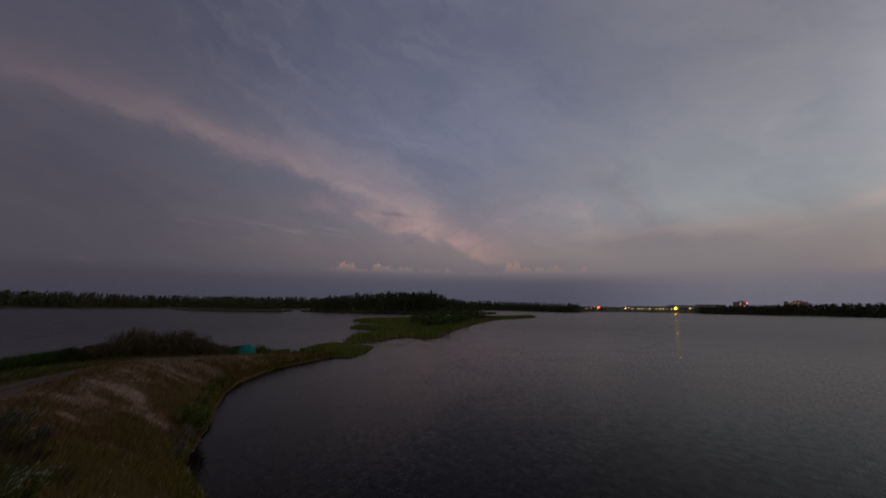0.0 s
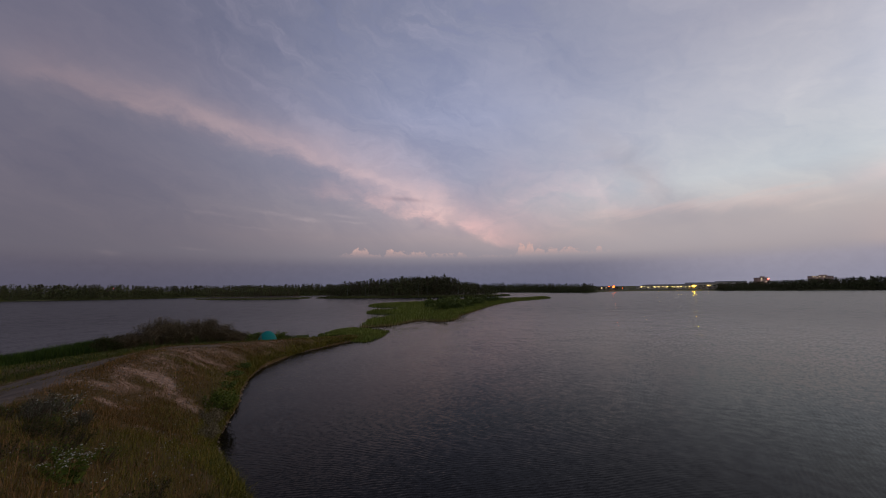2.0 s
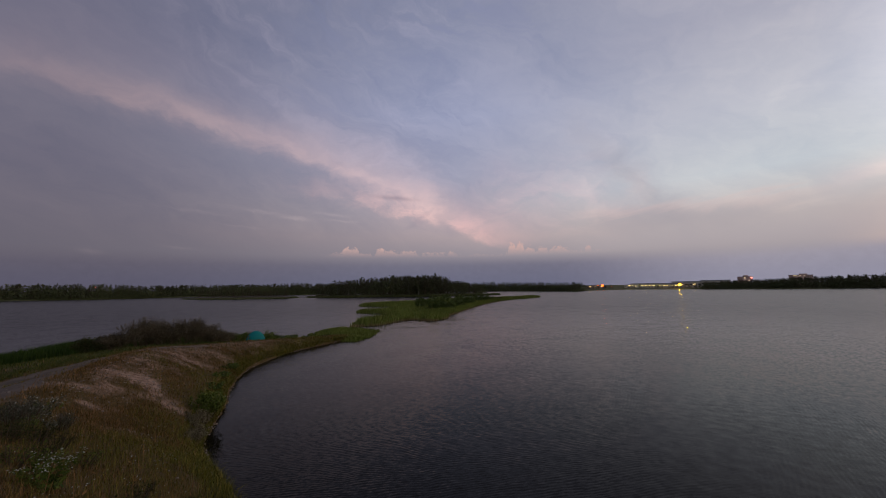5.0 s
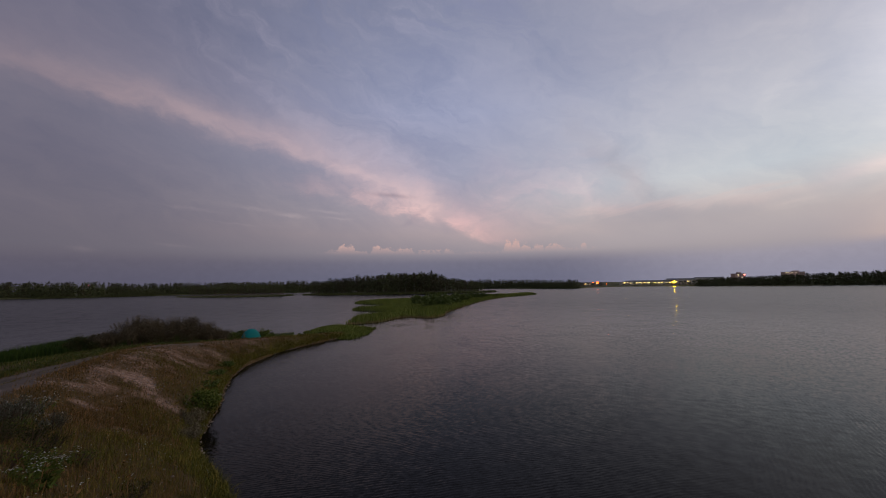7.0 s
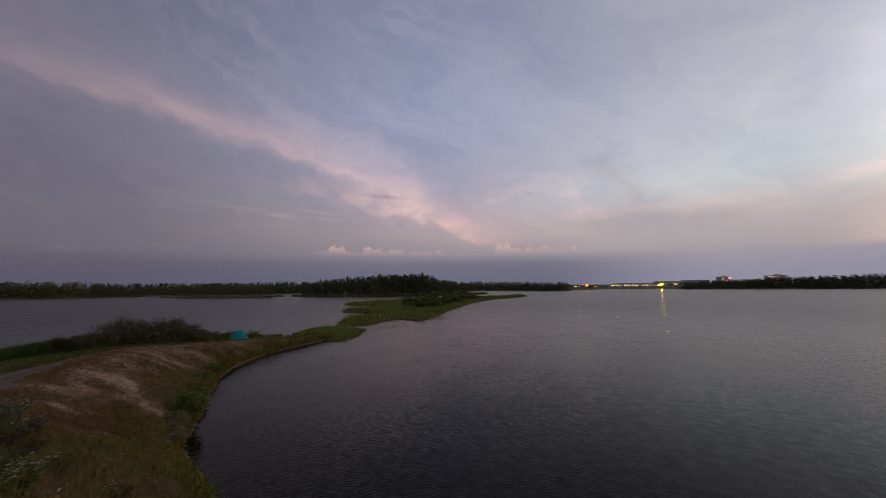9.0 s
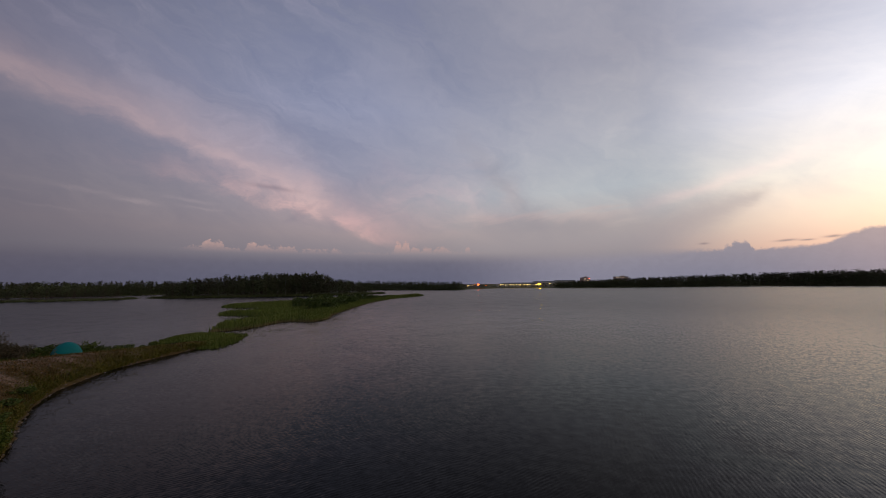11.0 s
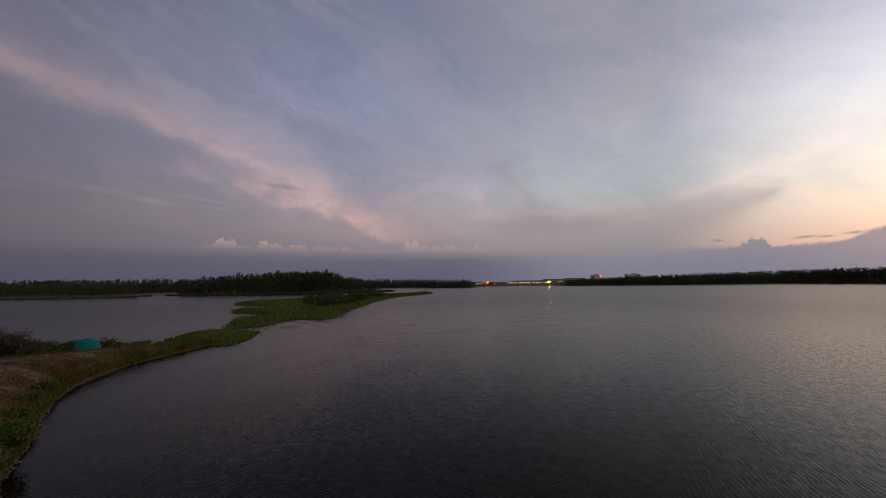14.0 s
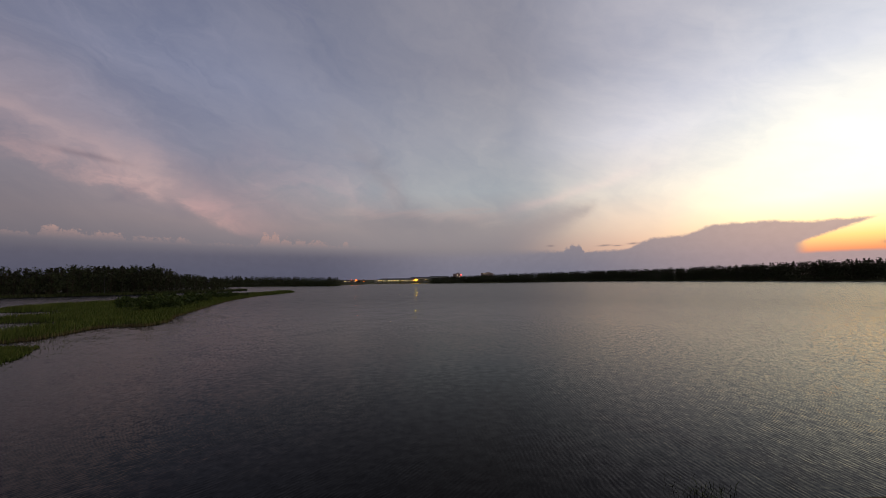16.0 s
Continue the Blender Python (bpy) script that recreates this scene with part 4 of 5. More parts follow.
reed_bed("island_reeds", ISLE_LOOP, 92000, 1.35, 1.8, "dense green reeds covering the low island", 0.07)
FRINGE_LOOP = loop_curve([(-19.5, 52.5), (-15.2, 48.5), (-13.9, 46.6), (-12.0, 47.0), (-11.2, 50.5), (-11.0, 55.0), (-11.6, 58.0), (-14.0, 60.0), (-18.0, 62.5), (-20.5, 60.0), (-21.5, 54.5)])
reed_bed("neck_reeds", FRINGE_LOOP, 14000, 0.4, 0.85, "green reeds standing in shallow water at the spit's end", 0.04,
         keep=lambda p: ripple(p[:, 0], p[:, 1], 1.0, 5) + 0.6 * ripple(p[:, 0], p[:, 1], 2.6, 1) > -0.28)
SPARSE_LOOP = loop_curve([(-12.2, 47.0), (-10.2, 48.5), (-8.6, 54.0), (-8.0, 60.0), (-9.5, 63.5), (-13.0, 63.0), (-12.0, 56.0)])
reed_bed("sparse_reeds", SPARSE_LOOP, 260, 0.12, 0.4, "sparse thin reeds scattered in shallow water", 0.025)
LEFT_REED_LOOP = loop_curve([(-29, 44.0), (-33, 40.5), (-34.5, 35), (-35.5, 28), (-42, 16), (-52, 6), (-58, 8), (-50, 22), (-46, 33), (-46, 42), (-38, 47.5), (-30, 49.5), (-22, 52.5), (-20.5, 50), (-24, 48)])
reed_bed("backwater_reeds", LEFT_REED_LOOP, 48000, 1.15, 1.75, "green reeds along the backwater behind the bank", 0.045,
         mat=DARK_REED, keep=lambda p: (p[:, 0] < -27.5) & (p[:, 1] < 47.5), foot=lambda x, y: np.maximum(0.0, on_bank(x, y)))


def dry_edge(name, line, count, label):
    """Straw-coloured old stems along a reed bed's foot."""
    k = rng.integers(0, len(line) - 1, count)
    u = rng.uniform(0, 1, (count, 1))
    p = line[k] * (1 - u) + line[k + 1] * u + rng.normal(0, 0.25, (count, 2))
    v, f = blades(np.column_stack([p, np.full(count, -0.05)]), rng.uniform(0.25, 0.7, count), np.full(count, 0.08), rng.uniform(0.1, 0.6, count))
    tagged(solid(name, v, f, STRAW), label, "reeds", "", "stuff")


def far_fringe(name, line, count, low, high, label):
    """Pale green sedge along a far shore."""
    k = rng.integers(0, len(line) - 1, count)
    u = rng.uniform(0, 1, (count, 1))
    p = line[k] * (1 - u) + line[k + 1] * u + rng.normal(0, 1.2, (count, 2))
    v, f = blades(np.column_stack([p, np.full(count, -0.05)]), rng.uniform(low, high, count), np.full(count, 0.35), rng.uniform(0.1, 0.5, count))
    tagged(solid(name, v, f, SEDGE), label, "reeds", "", "stuff")


def shore_line(az0, az1):
    az = np.arange(az0, az1, 0.5)
    r = np.interp(az, SHORE_AZ, SHORE_R) + 2
    return np.column_stack([np.sin(np.radians(az)) * r, np.cos(np.radians(az)) * r])


far_fringe("island_sedge", FOREST_LOOP[:32], 5200, 0.8, 1.9, "pale green sedge along the forest island's shore")
far_fringe("islet_sedge", ISLET_LOOP[:30], 2200, 0.6, 1.3, "pale green sedge along the islet's shore")
far_fringe("far_sedge", shore_line(4, 22), 4200, 1.2, 2.2, "pale green sedge along the far shore")
far_fringe("eastern_sedge", shore_line(-64, -20), 5200, 0.8, 1.6, "dull green sedge along the far shore")
dry_edge("old_reed_stems", ISLE_LOOP[:62], 2600, "straw-coloured old reed stems at the waterline")


def make_shrub(name, place, radius, height, count, mat, label, group, stems=14, size=0.11, whips=0):
    """A shrub of many stems with leaf clumps at their ends."""
    thing = base(name, place, label, "shrub", group)
    wood, spots = Heap(), []
    for k in range(stems):
        a, reach = rng.uniform(0, 6.28), radius * rng.uniform(0.1, 1.0) ** 0.6
        tip = np.array([np.cos(a) * reach, np.sin(a) * reach, height * rng.uniform(0.6, 1.05) * (1 - 0.35 * (reach / radius) ** 2)])
        foot = np.array([tip[0] * 0.35, tip[1] * 0.35, -0.15])
        knee = (foot + tip) / 2 + [0, 0, 0.1 * height]
        wood.add(*cone_arrays(foot, knee, 0.022, 0.014, 4))
        wood.add(*cone_arrays(knee, tip, 0.014, 0.004, 4))
        n = count // stems
        u = rng.uniform(0.25, 1.05, (n, 1)) ** 0.8
        line = np.where(u < 0.5, foot + (knee - foot) * u * 2, knee + (tip - knee) * (u * 2 - 1))
        spots.append(line + np.clip(rng.normal(size=(n, 3)), -1.6, 1.6) * [0.15 * radius, 0.15 * radius, 0.06 * height])
    for k in range(whips):
        a, reach = rng.uniform(0, 6.28), radius * rng.uniform(0, 0.95)
        foot = np.array([np.cos(a) * reach, np.sin(a) * reach, height * 0.4])
        tip = foot + np.array([*(rng.normal(size=2) * 0.22), height * rng.uniform(0.3, 0.62) * (1 - 0.45 * reach / radius)])
        wood.add(*cone_arrays(foot, tip, 0.012, 0.003, 4))
        u = rng.uniform(0.3, 1.0, (46, 1))
        spots.append(foot + (tip - foot) * u + rng.normal(size=(46, 3)) * (0.13 * (1.15 - u)))
    spots = np.concatenate(spots)
    spots[:, 2] = np.maximum(spots[:, 2], 0.03)
    tagged(wood.done("stem", BARK, thing), "", "", "", "stuff")
    v, f = leaves(spots, np.full(len(spots), size))
    tagged(solid("foliage", v, f, mat, thing), "", "", "", "stuff")
    return thing


def bushes():
    willow = [(-30.0, 31.6, 1.4, 1.7), (-28.6, 32.8, 1.7, 2.9), (-27.4, 34.0, 1.5, 2.5), (-26.6, 35.2, 1.6, 2.7), (-26.1, 36.6, 1.5, 2.8), (-25.6, 38.0, 1.4, 2.3), (-25.0, 39.4, 1.3, 1.5), (-29.2, 34.8, 1.7, 2.9)]
    for x, y, r, h in willow:
        make_shrub("willow_bush", (x, y, float(on_bank(x, y)[0])), r, h, 4200, WILLOW, "dense brownish willow bush beside the track", "willow bushes on the bank", 30, 0.06, 46)
    make_shrub("alder_bush", (-31.2, 30.8, float(on_bank(-31.2, 30.8)[0])), 1.5, 1.4, 2200, HERB, "dark green alder bush beside the willows", "", 20, 0.08, 10)
    for x, y, r, h in [(-23.6, 42.4, 1.2, 1.35), (-22.0, 43.0, 1.2, 1.25), (-25.5, 43.5, 1.7, 1.4), (-24.6, 41.2, 0.9, 0.9), (-22.6, 44.6, 1.5, 0.9), (-20.6, 46.4, 1.3, 0.7), (-19.0, 48.3, 1.2, 0.7)]:
        make_shrub("low_bush", (x, y, float(on_bank(x, y)[0])), r, h, 900, LUSH, "low green bush behind the tent", "low bushes near the tent", 12, 0.10)
    x, y = -12.75, 19.0
    make_shrub("weed_bush", (x, y, float(on_bank(x, y)[0])), 0.85, 1.35, 1800, LUSH, "leafy green weed bush at the waterline", "", 20, 0.06, 8)
    for x, y in ((-16.5, 25.6), (-15.3, 23.2), (-17.7, 28.6)):
        make_shrub("weed_bush", (x, y, float(on_bank(x, y)[0])), 0.65, 0.4, 500, ALDER, "leafy green weeds on the bank slope", "", 10, 0.08)
    for x, y in ((-12.2, 17.4), (-11.8, 16.9), (-12.4, 18.1), (-12.6, 17.7), (-11.5, 16.4), (-11.3, 15.9)):
        make_shrub("pale_weed", (x, y, float(on_bank(x, y)[0])), 0.5, 0.6, 900, PALE, "pale grey-leaved weed among shore stones", "pale weeds at the water", 14, 0.035)
    for k in range(90):
        az, r = radians(rng.uniform(-5.5, 9.5)), rng.uniform(98, 178)
        x, y = math.sin(az) * r, math.cos(az) * r
        if signed(np.array([[x, y]]), ISLE_LOOP)[0] > 3:
            make_shrub("island_bush", (x, y, 0.2), rng.uniform(1.2, 2.2), rng.uniform(1.9, 3.6), 420, ALDER, "small dark green bush among island reeds", "bushes on the reed island", 8, 0.28)


bushes()


# ---- grass and flowers of the bank ----
def inland(line, k):
    """Unit ways to the left of a line's pieces."""
    way = line[k + 1] - line[k]
    way = way / np.linalg.norm(way, axis=-1, keepdims=True)
    return np.stack([-way[..., 1], way[..., 0]], -1)


def lush_share(p):
    """How green the bank is at a place, from 0 to 1: the foot of the slope and the near corner are lush."""
    dr = far_from(p, RIGHT_SHORE)
    wave = ripple(p[:, 0], p[:, 1], 2.1, 5) + 0.7 * ripple(p[:, 0], p[:, 1], 5.0, 2)
    foot = np.exp(-(dr / 1.5) ** 2) + 0.28 * np.exp(-((p[:, 1] - 9.0) / 4.0) ** 2) + 0.7 * (dr > 6.5) + 0.35 * np.exp(-((p[:, 1] - 45.0) / 7.0) ** 2)
    return np.clip(foot + 0.45 * wave - 0.12, 0, 1)


def bank_grass():
    zones = [((-14, 1, 3, 17), 185000, 0.08, 0.32, 0.0075), ((-24, 12, -8, 32), 165000, 0.06, 0.24, 0.012), ((-42, 6, -17, 46), 60000, 0.08, 0.24, 0.026), ((-24, 31, -12, 51), 60000, 0.08, 0.28, 0.022)]
    zones.append((None, 24000, 0.14, 0.36, 0.022))
    heaps = {"grass": ([], [], 0), "green_grass": ([], [], 0), "shaded_grass": ([], [], 0)}
    for area, count, low, high, wide in zones:
        if area is None:
            k, u = rng.integers(28, len(RIGHT_SHORE) - 1, count), rng.uniform(0, 1, (count, 1))
            p = RIGHT_SHORE[k] * (1 - u) + RIGHT_SHORE[k + 1] * u + inland(RIGHT_SHORE, k) * np.abs(rng.normal(0, 0.5, (count, 1))) + rng.normal(0, 0.06, (count, 2))
        else:
            p = np.column_stack([rng.uniform(area[0], area[2], count), rng.uniform(area[1], area[3], count)])
        p = p[inside(p, BANK_LOOP)]
        off = far_from(p, TRACK_LINE)
        wide_track = np.interp(p[:, 1], [14, 18, 24, 31], [2.2, 1.4, 0.6, 0.2])
        edge = (off > wide_track + rng.normal(0, 0.25, len(p))) | ((np.abs(off) < 0.13 * wide_track) & (rng.uniform(0, 1, len(p)) < 0.45))
        p = p[edge & (far_from(p, RIGHT_SHORE) > 0.04)]
        tufts = ripple(p[:, 0], p[:, 1], 0.35, 6) + ripple(p[:, 0], p[:, 1], 0.9, 9)
        p = p[(rng.uniform(0, 1, len(p)) > 0.9 * bareness(p)) & (rng.uniform(-1.6, 1.0, len(p)) < tufts + 0.45)]
        green = rng.uniform(0, 1, len(p)) < lush_share(p)
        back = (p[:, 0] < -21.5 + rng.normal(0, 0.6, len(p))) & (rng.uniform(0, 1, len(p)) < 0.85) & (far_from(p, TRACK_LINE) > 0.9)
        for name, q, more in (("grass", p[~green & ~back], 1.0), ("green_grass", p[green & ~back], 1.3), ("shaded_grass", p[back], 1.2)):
            if not len(q):
                continue
            z = on_bank(q[:, 0], q[:, 1]) - 0.02
            tall = rng.uniform(low, high, len(q)) * more * (1 + 0.35 * ripple(q[:, 0], q[:, 1], 0.8, 3)) * (1 - 0.5 * bareness(q))
            v, f = blades(np.column_stack([q, z]), tall, rng.uniform(0.6, 1.4, len(q)) * wide, rng.uniform(0.2, 1.1, len(q)))
            V, F, n = heaps[name]
            V.append(v), F.append(f + n)
            heaps[name] = (V, F, n + len(v))
    tagged(solid("grass", np.concatenate(heaps["grass"][0]), np.concatenate(heaps["grass"][1]), GRASS), "thin dry brownish grass on the bank", "grass", "", "stuff")
    tagged(solid("green_grass", np.concatenate(heaps["green_grass"][0]), np.concatenate(heaps["green_grass"][1]), GREEN_GRASS), "longer green grass at the foot of the bank", "grass", "", "stuff")
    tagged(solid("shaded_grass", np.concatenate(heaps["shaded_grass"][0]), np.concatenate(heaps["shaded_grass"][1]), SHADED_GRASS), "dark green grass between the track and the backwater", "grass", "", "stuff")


bank_grass()


def dry_stalks():
    """Dead weed stalks that stand above the grass."""
    heap = Heap()
    n = 1500
    p = np.column_stack([rng.uniform(-22, -4, n), rng.uniform(5, 38, n)])
    ok = inside(p, BANK_LOOP) & (far_from(p, RIGHT_SHORE) > 0.5) & (far_from(p, TRACK_LINE) > 1.9) & (ripple(p[:, 0], p[:, 1], 1.3, 4) > rng.uniform(-0.5, 0.6, n))
    p = p[ok]
    for q, z in zip(p, on_bank(p[:, 0], p[:, 1])):
        h, lean = rng.uniform(0.3, 0.75), rng.normal(0, 0.12, 2)
        foot, tip = np.array([*q, z - 0.03]), np.array([q[0] + lean[0] * h, q[1] + lean[1] * h, z + h])
        heap.add(*cone_arrays(foot, tip, 0.007, 0.004, 3))
        for u in rng.uniform(0.45, 0.95, 3):
            a = rng.uniform(0, 6.28)
            joint = foot + (tip - foot) * u
            heap.add(*cone_arrays(joint, joint + [np.cos(a) * 0.09, np.sin(a) * 0.09, 0.08], 0.005, 0.003, 3))
    tagged(heap.done("dry_stalks", GRASS), "dead brown weed stalks above the grass", "weeds", "", "stuff")


dry_stalks()


def shore_stones():
    heap = Heap()
    ball = bmesh.new()
    bmesh.ops.create_icosphere(ball, subdivisions=1, radius=1.0)
    bv = np.array([v.co for v in ball.verts])
    bf = np.array([[v.index for v in f.verts] for f in ball.faces])
    ball.free()
    line = RIGHT_SHORE[40:]
    count = 900
    k, u = rng.integers(0, len(line) - 1, count), rng.uniform(0, 1, (count, 1))
    p = line[k] * (1 - u) + line[k + 1] * u + inland(line, k) * (rng.exponential(0.22, (count, 1)) - 0.08)
    p = p[ripple(p[:, 0], p[:, 1], 1.2, 2) > rng.uniform(-0.9, 0.5, count)]
    for q, z in zip(p, on_bank(p[:, 0], p[:, 1])):
        s = 0.016 + 0.06 * rng.uniform() ** 3
        heap.add((bv * (1 + rng.normal(0, 0.16, (len(bv), 1)))) * [s * rng.uniform(0.8, 1.6), s * rng.uniform(0.8, 1.4), s * 0.7] + [*q, max(-0.01, z) + 0.2 * s], bf)
    tagged(heap.done("shore_stones", STONE), "small pale stones along the waterline", "stones", "", "stuff")
    heap = Heap()
    n = 34000
    p = np.column_stack([rng.uniform(-23, -8, n), rng.uniform(11, 40, n)])
    ok = (signed(p, BANK_LOOP) > 0.5) & (rng.uniform(size=n) < 0.06 + 0.8 * bareness(p))
    p = p[ok]
    for q, z in zip(p, on_bank(p[:, 0], p[:, 1])):
        s = 0.014 + 0.04 * rng.uniform() ** 3
        heap.add((bv * (1 + rng.normal(0, 0.14, (len(bv), 1)))) * [s * 1.3, s, s * 0.7] + [*q, z + 0.2 * s], bf)
    tagged(heap.done("scree_stones", STONE), "scattered pale stones on the bare slope", "stones", "", "stuff")


shore_stones()


def flower_plant(place, radius, height, stems, label, mat=LUSH, head=0.015):
    """A weed with branching stems, narrow leaves and white flower heads."""
    thing = base("flower_plant", place, label, "flowers", "white flowers on the bank")
    stalk, blooms, spots = Heap(), Heap(), []
    t = np.arange(6) * np.pi / 3
    for k in range(stems):
        a, reach = rng.uniform(0, 6.28), radius * rng.uniform(0, 1) ** 0.6
        tip = np.array([np.cos(a) * reach, np.sin(a) * reach, height * rng.uniform(0.6, 1.05)])
        foot = np.array([tip[0] * 0.3, tip[1] * 0.3, -0.05])
        stalk.add(*cone_arrays(foot, tip, 0.006, 0.003, 3))
        for _ in range(9):
            spots.append(foot + (tip - foot) * rng.uniform(0.1, 0.9) + rng.normal(0, 0.03, 3))
        for _ in range(int(rng.integers(2, 5))):
            c = tip + rng.normal(0, 0.045, 3) * [1, 1, 0.5]
            stalk.add(*cone_arrays(foot + (tip - foot) * 0.8, c, 0.003, 0.002, 3))
            r = head * rng.uniform(0.7, 1.25)
            tilt = rng.normal(0, 0.35, 2)
            ring = np.column_stack([np.cos(t) * r, np.sin(t) * r, np.cos(t) * r * tilt[0] + np.sin(t) * r * tilt[1]]) + c
            v = np.vstack([ring, [c + [0, 0, r * 0.45]], [c - [0, 0, r * 0.25]]])
            f = [[i, (i + 1) % 6, 6] for i in range(6)] + [[(i + 1) % 6, i, 7] for i in range(6)]
            blooms.add(v, f)
    tagged(stalk.done("stalk_tuft", mat, thing), "", "", "", "stuff")
    v, f = leaves(np.array(spots), np.full(len(spots), 0.05))
    solid("leaves", v, f, mat, thing)
    tagged(blooms.done("flower_heads", PETAL, thing, "small white flower heads"), "", "", "", "stuff")
    return thing


def flowers():
    # dark herbs of the corner, with extra clumps added for the lens's corner darkening
    for k in range(52):
        x, y = rng.uniform(-13.5, -5.8), rng.uniform(4.2, 10.4)
        if math.hypot(x + 8.3, y - 7.4) < 1.1:
            continue
        make_shrub("herb_clump", (x, y, float(on_bank(x, y)[0])), rng.uniform(0.35, 0.6), rng.uniform(0.25, 0.45), 520, HERB if k % 3 else LUSH, "low dark green herbs in the grass", "herbs on the near bank", 14, 0.022)
    for x, y, r, h in ((-12.0, 10.2, 0.5, 0.6), (-11.5, 10.6, 0.4, 0.5), (-12.6, 10.5, 0.5, 0.6), (-11.9, 9.7, 0.4, 0.55)):
        make_shrub("flowering_weed", (x, y, float(on_bank(x, y)[0])), r, h, 2400, MUTED, "grey-leaved weed clump with pale flower tips", "grey weeds beside the track", 26, 0.016)
    spots = [(-8.2, 7.4, 0.5, 0.65, 34, LUSH), (-8.9, 7.9, 0.35, 0.5, 14, LUSH), (-12.5, 10.9, 0.6, 0.6, 26, MUTED), (-12.9, 11.5, 0.45, 0.5, 16, LUSH), (-6.6, 6.6, 0.15, 0.5, 2, GRASS), (-11.3, 10.4, 0.5, 0.7, 6, MUTED),
             (-12.0, 10.2, 0.5, 0.65, 5, MUTED), (-9.6, 9.6, 0.3, 0.4, 3, GRASS), (-9.0, 10.2, 0.2, 0.35, 2, GRASS), (-13.6, 21.6, 0.25, 0.5, 5, LUSH),
             (-8.2, 9.4, 0.15, 0.4, 1, GRASS), (-16.2, 33.5, 0.3, 0.45, 4, LUSH), (-15.9, 41.8, 0.4, 0.5, 6, LUSH)]
    for x, y, r, h, n, mat in spots:
        flower_plant((x, y, float(on_bank(x, y)[0])), r, h, n, "weed clump with small white flower heads in dry grass", mat)


flowers()


def daisies():
    """Scattered small pale flower heads on thin stalks."""
    n = 2600
    p = np.column_stack([rng.uniform(-16, -5, n), rng.uniform(6, 24, n)])
    ok = (signed(p, BANK_LOOP) > 0.4) & (ripple(p[:, 0], p[:, 1], 1.0, 12) > rng.uniform(-0.2, 0.9, n)) & (far_from(p, TRACK_LINE) > 2.4)
    p = p[ok]
    heads, stalks = Heap(), Heap()
    t = np.arange(6) * np.pi / 3
    f = np.array([[i, (i + 1) % 6, 6] for i in range(6)] + [[(i + 1) % 6, i, 7] for i in range(6)])
    for q, z in zip(p, on_bank(p[:, 0], p[:, 1])):
        r, c = rng.uniform(0.008, 0.018), np.array([*q, z + rng.uniform(0.12, 0.34)])
        ring = np.column_stack([np.cos(t) * r, np.sin(t) * r, rng.normal(0, 0.2, 6) * r]) + c
        heads.add(np.vstack([ring, [c + [0, 0, 0.5 * r]], [c - [0, 0, 0.3 * r]]]), f)
        stalks.add(*cone_arrays([*q, z - 0.02], c, 0.003, 0.002, 3))
    thing = base("daisies", (0, 0, 0), "scattered small white flowers in the bank grass", "flowers", "", "stuff")
    tagged(heads.done("flower_heads", PETAL, thing), "", "", "", "stuff")
    tagged(stalks.done("stalks", GREEN_GRASS, thing), "", "", "", "stuff")


daisies()


# ---- tent ----
def build_tent(x, y, turn):
    z = float(on_bank(x, y)[0])
    thing = base("tent", (x, y, z), "small teal dome tent pitched on the spit", "tent", turn=turn)
    length, width, tall, n, m = 2.0, 1.35, 1.27, 28, 14
    v, f = [], []
    for i in range(n + 1):
        u = -1 + 2 * i / n
        arch = max(0.0, 1 - abs(u) ** 2.1) ** 0.62
        lean = 0.10 * u
        for j in range(m + 1):
            a = math.pi * j / m
            sag = 1 - 0.035 * math.sin(a * 4) ** 2 * math.sin(math.pi * (u + 1) / 2)
            v.append(((u + lean * math.sin(a) * 0.4) * length / 2, math.cos(a) * width / 2 * (0.25 + 0.75 * arch), math.sin(a) ** 0.85 * tall * arch * sag))
    for i in range(n):
        for j in range(m):
            k = i * (m + 1) + j
            f.append((k, k + 1, k + m + 2, k + m + 1))
    fly = solid("flysheet", v, f, TENT, thing)
    fly.data.polygons.foreach_set("use_smooth", np.ones(len(f), bool))
    for side in (-1, 1):
        bm = bmesh.new()
        for i in range(14):
            p, q = [(-0.48 * length + 0.96 * length * w, side * (0.30 - 0.6 * w) * width, tall * 0.985 * math.sin(math.pi * w) ** 0.62 + 0.012) for w in (i / 14, (i + 1) / 14)]
            rod(bm, p, q, 0.008, 0.008, 5)
        part("tent_pole", bm, POLE, thing)
    bm = box(bmesh.new(), (length * 1.02, width * 1.05, 0.03), (0, 0, 0.0), 0, 0.01)
    part("groundsheet", bm, TENT_DARK, thing)
    bm = bmesh.new()
    ring = [bm.verts.new((0.55 * math.cos(math.pi * i / 10), -width * 0.5 - 0.012 + 0.28 * math.sin(math.pi * i / 10), 0.02 + 0.72 * math.sin(math.pi * i / 10))) for i in range(11)]
    bm.faces.new(ring)
    part("door_flap", bm, TENT_DARK, thing, "darker teal door panel")
    for sx in (-1, 1):
        for sy in (-1, 1):
            bm = rod(bmesh.new(), (sx * length * 0.52, sy * width * 0.5, -0.08), (sx * length * 0.55, sy * width * 0.56, 0.06), 0.008, 0.008, 5)
            part("tent_peg", bm, STEEL, thing)


build_tent(-22.4, 41.0, 28.0)


# ---- town across the lake ----
def spot(az, r):
    a = radians(az)
    return math.sin(a) * r, math.cos(a) * r


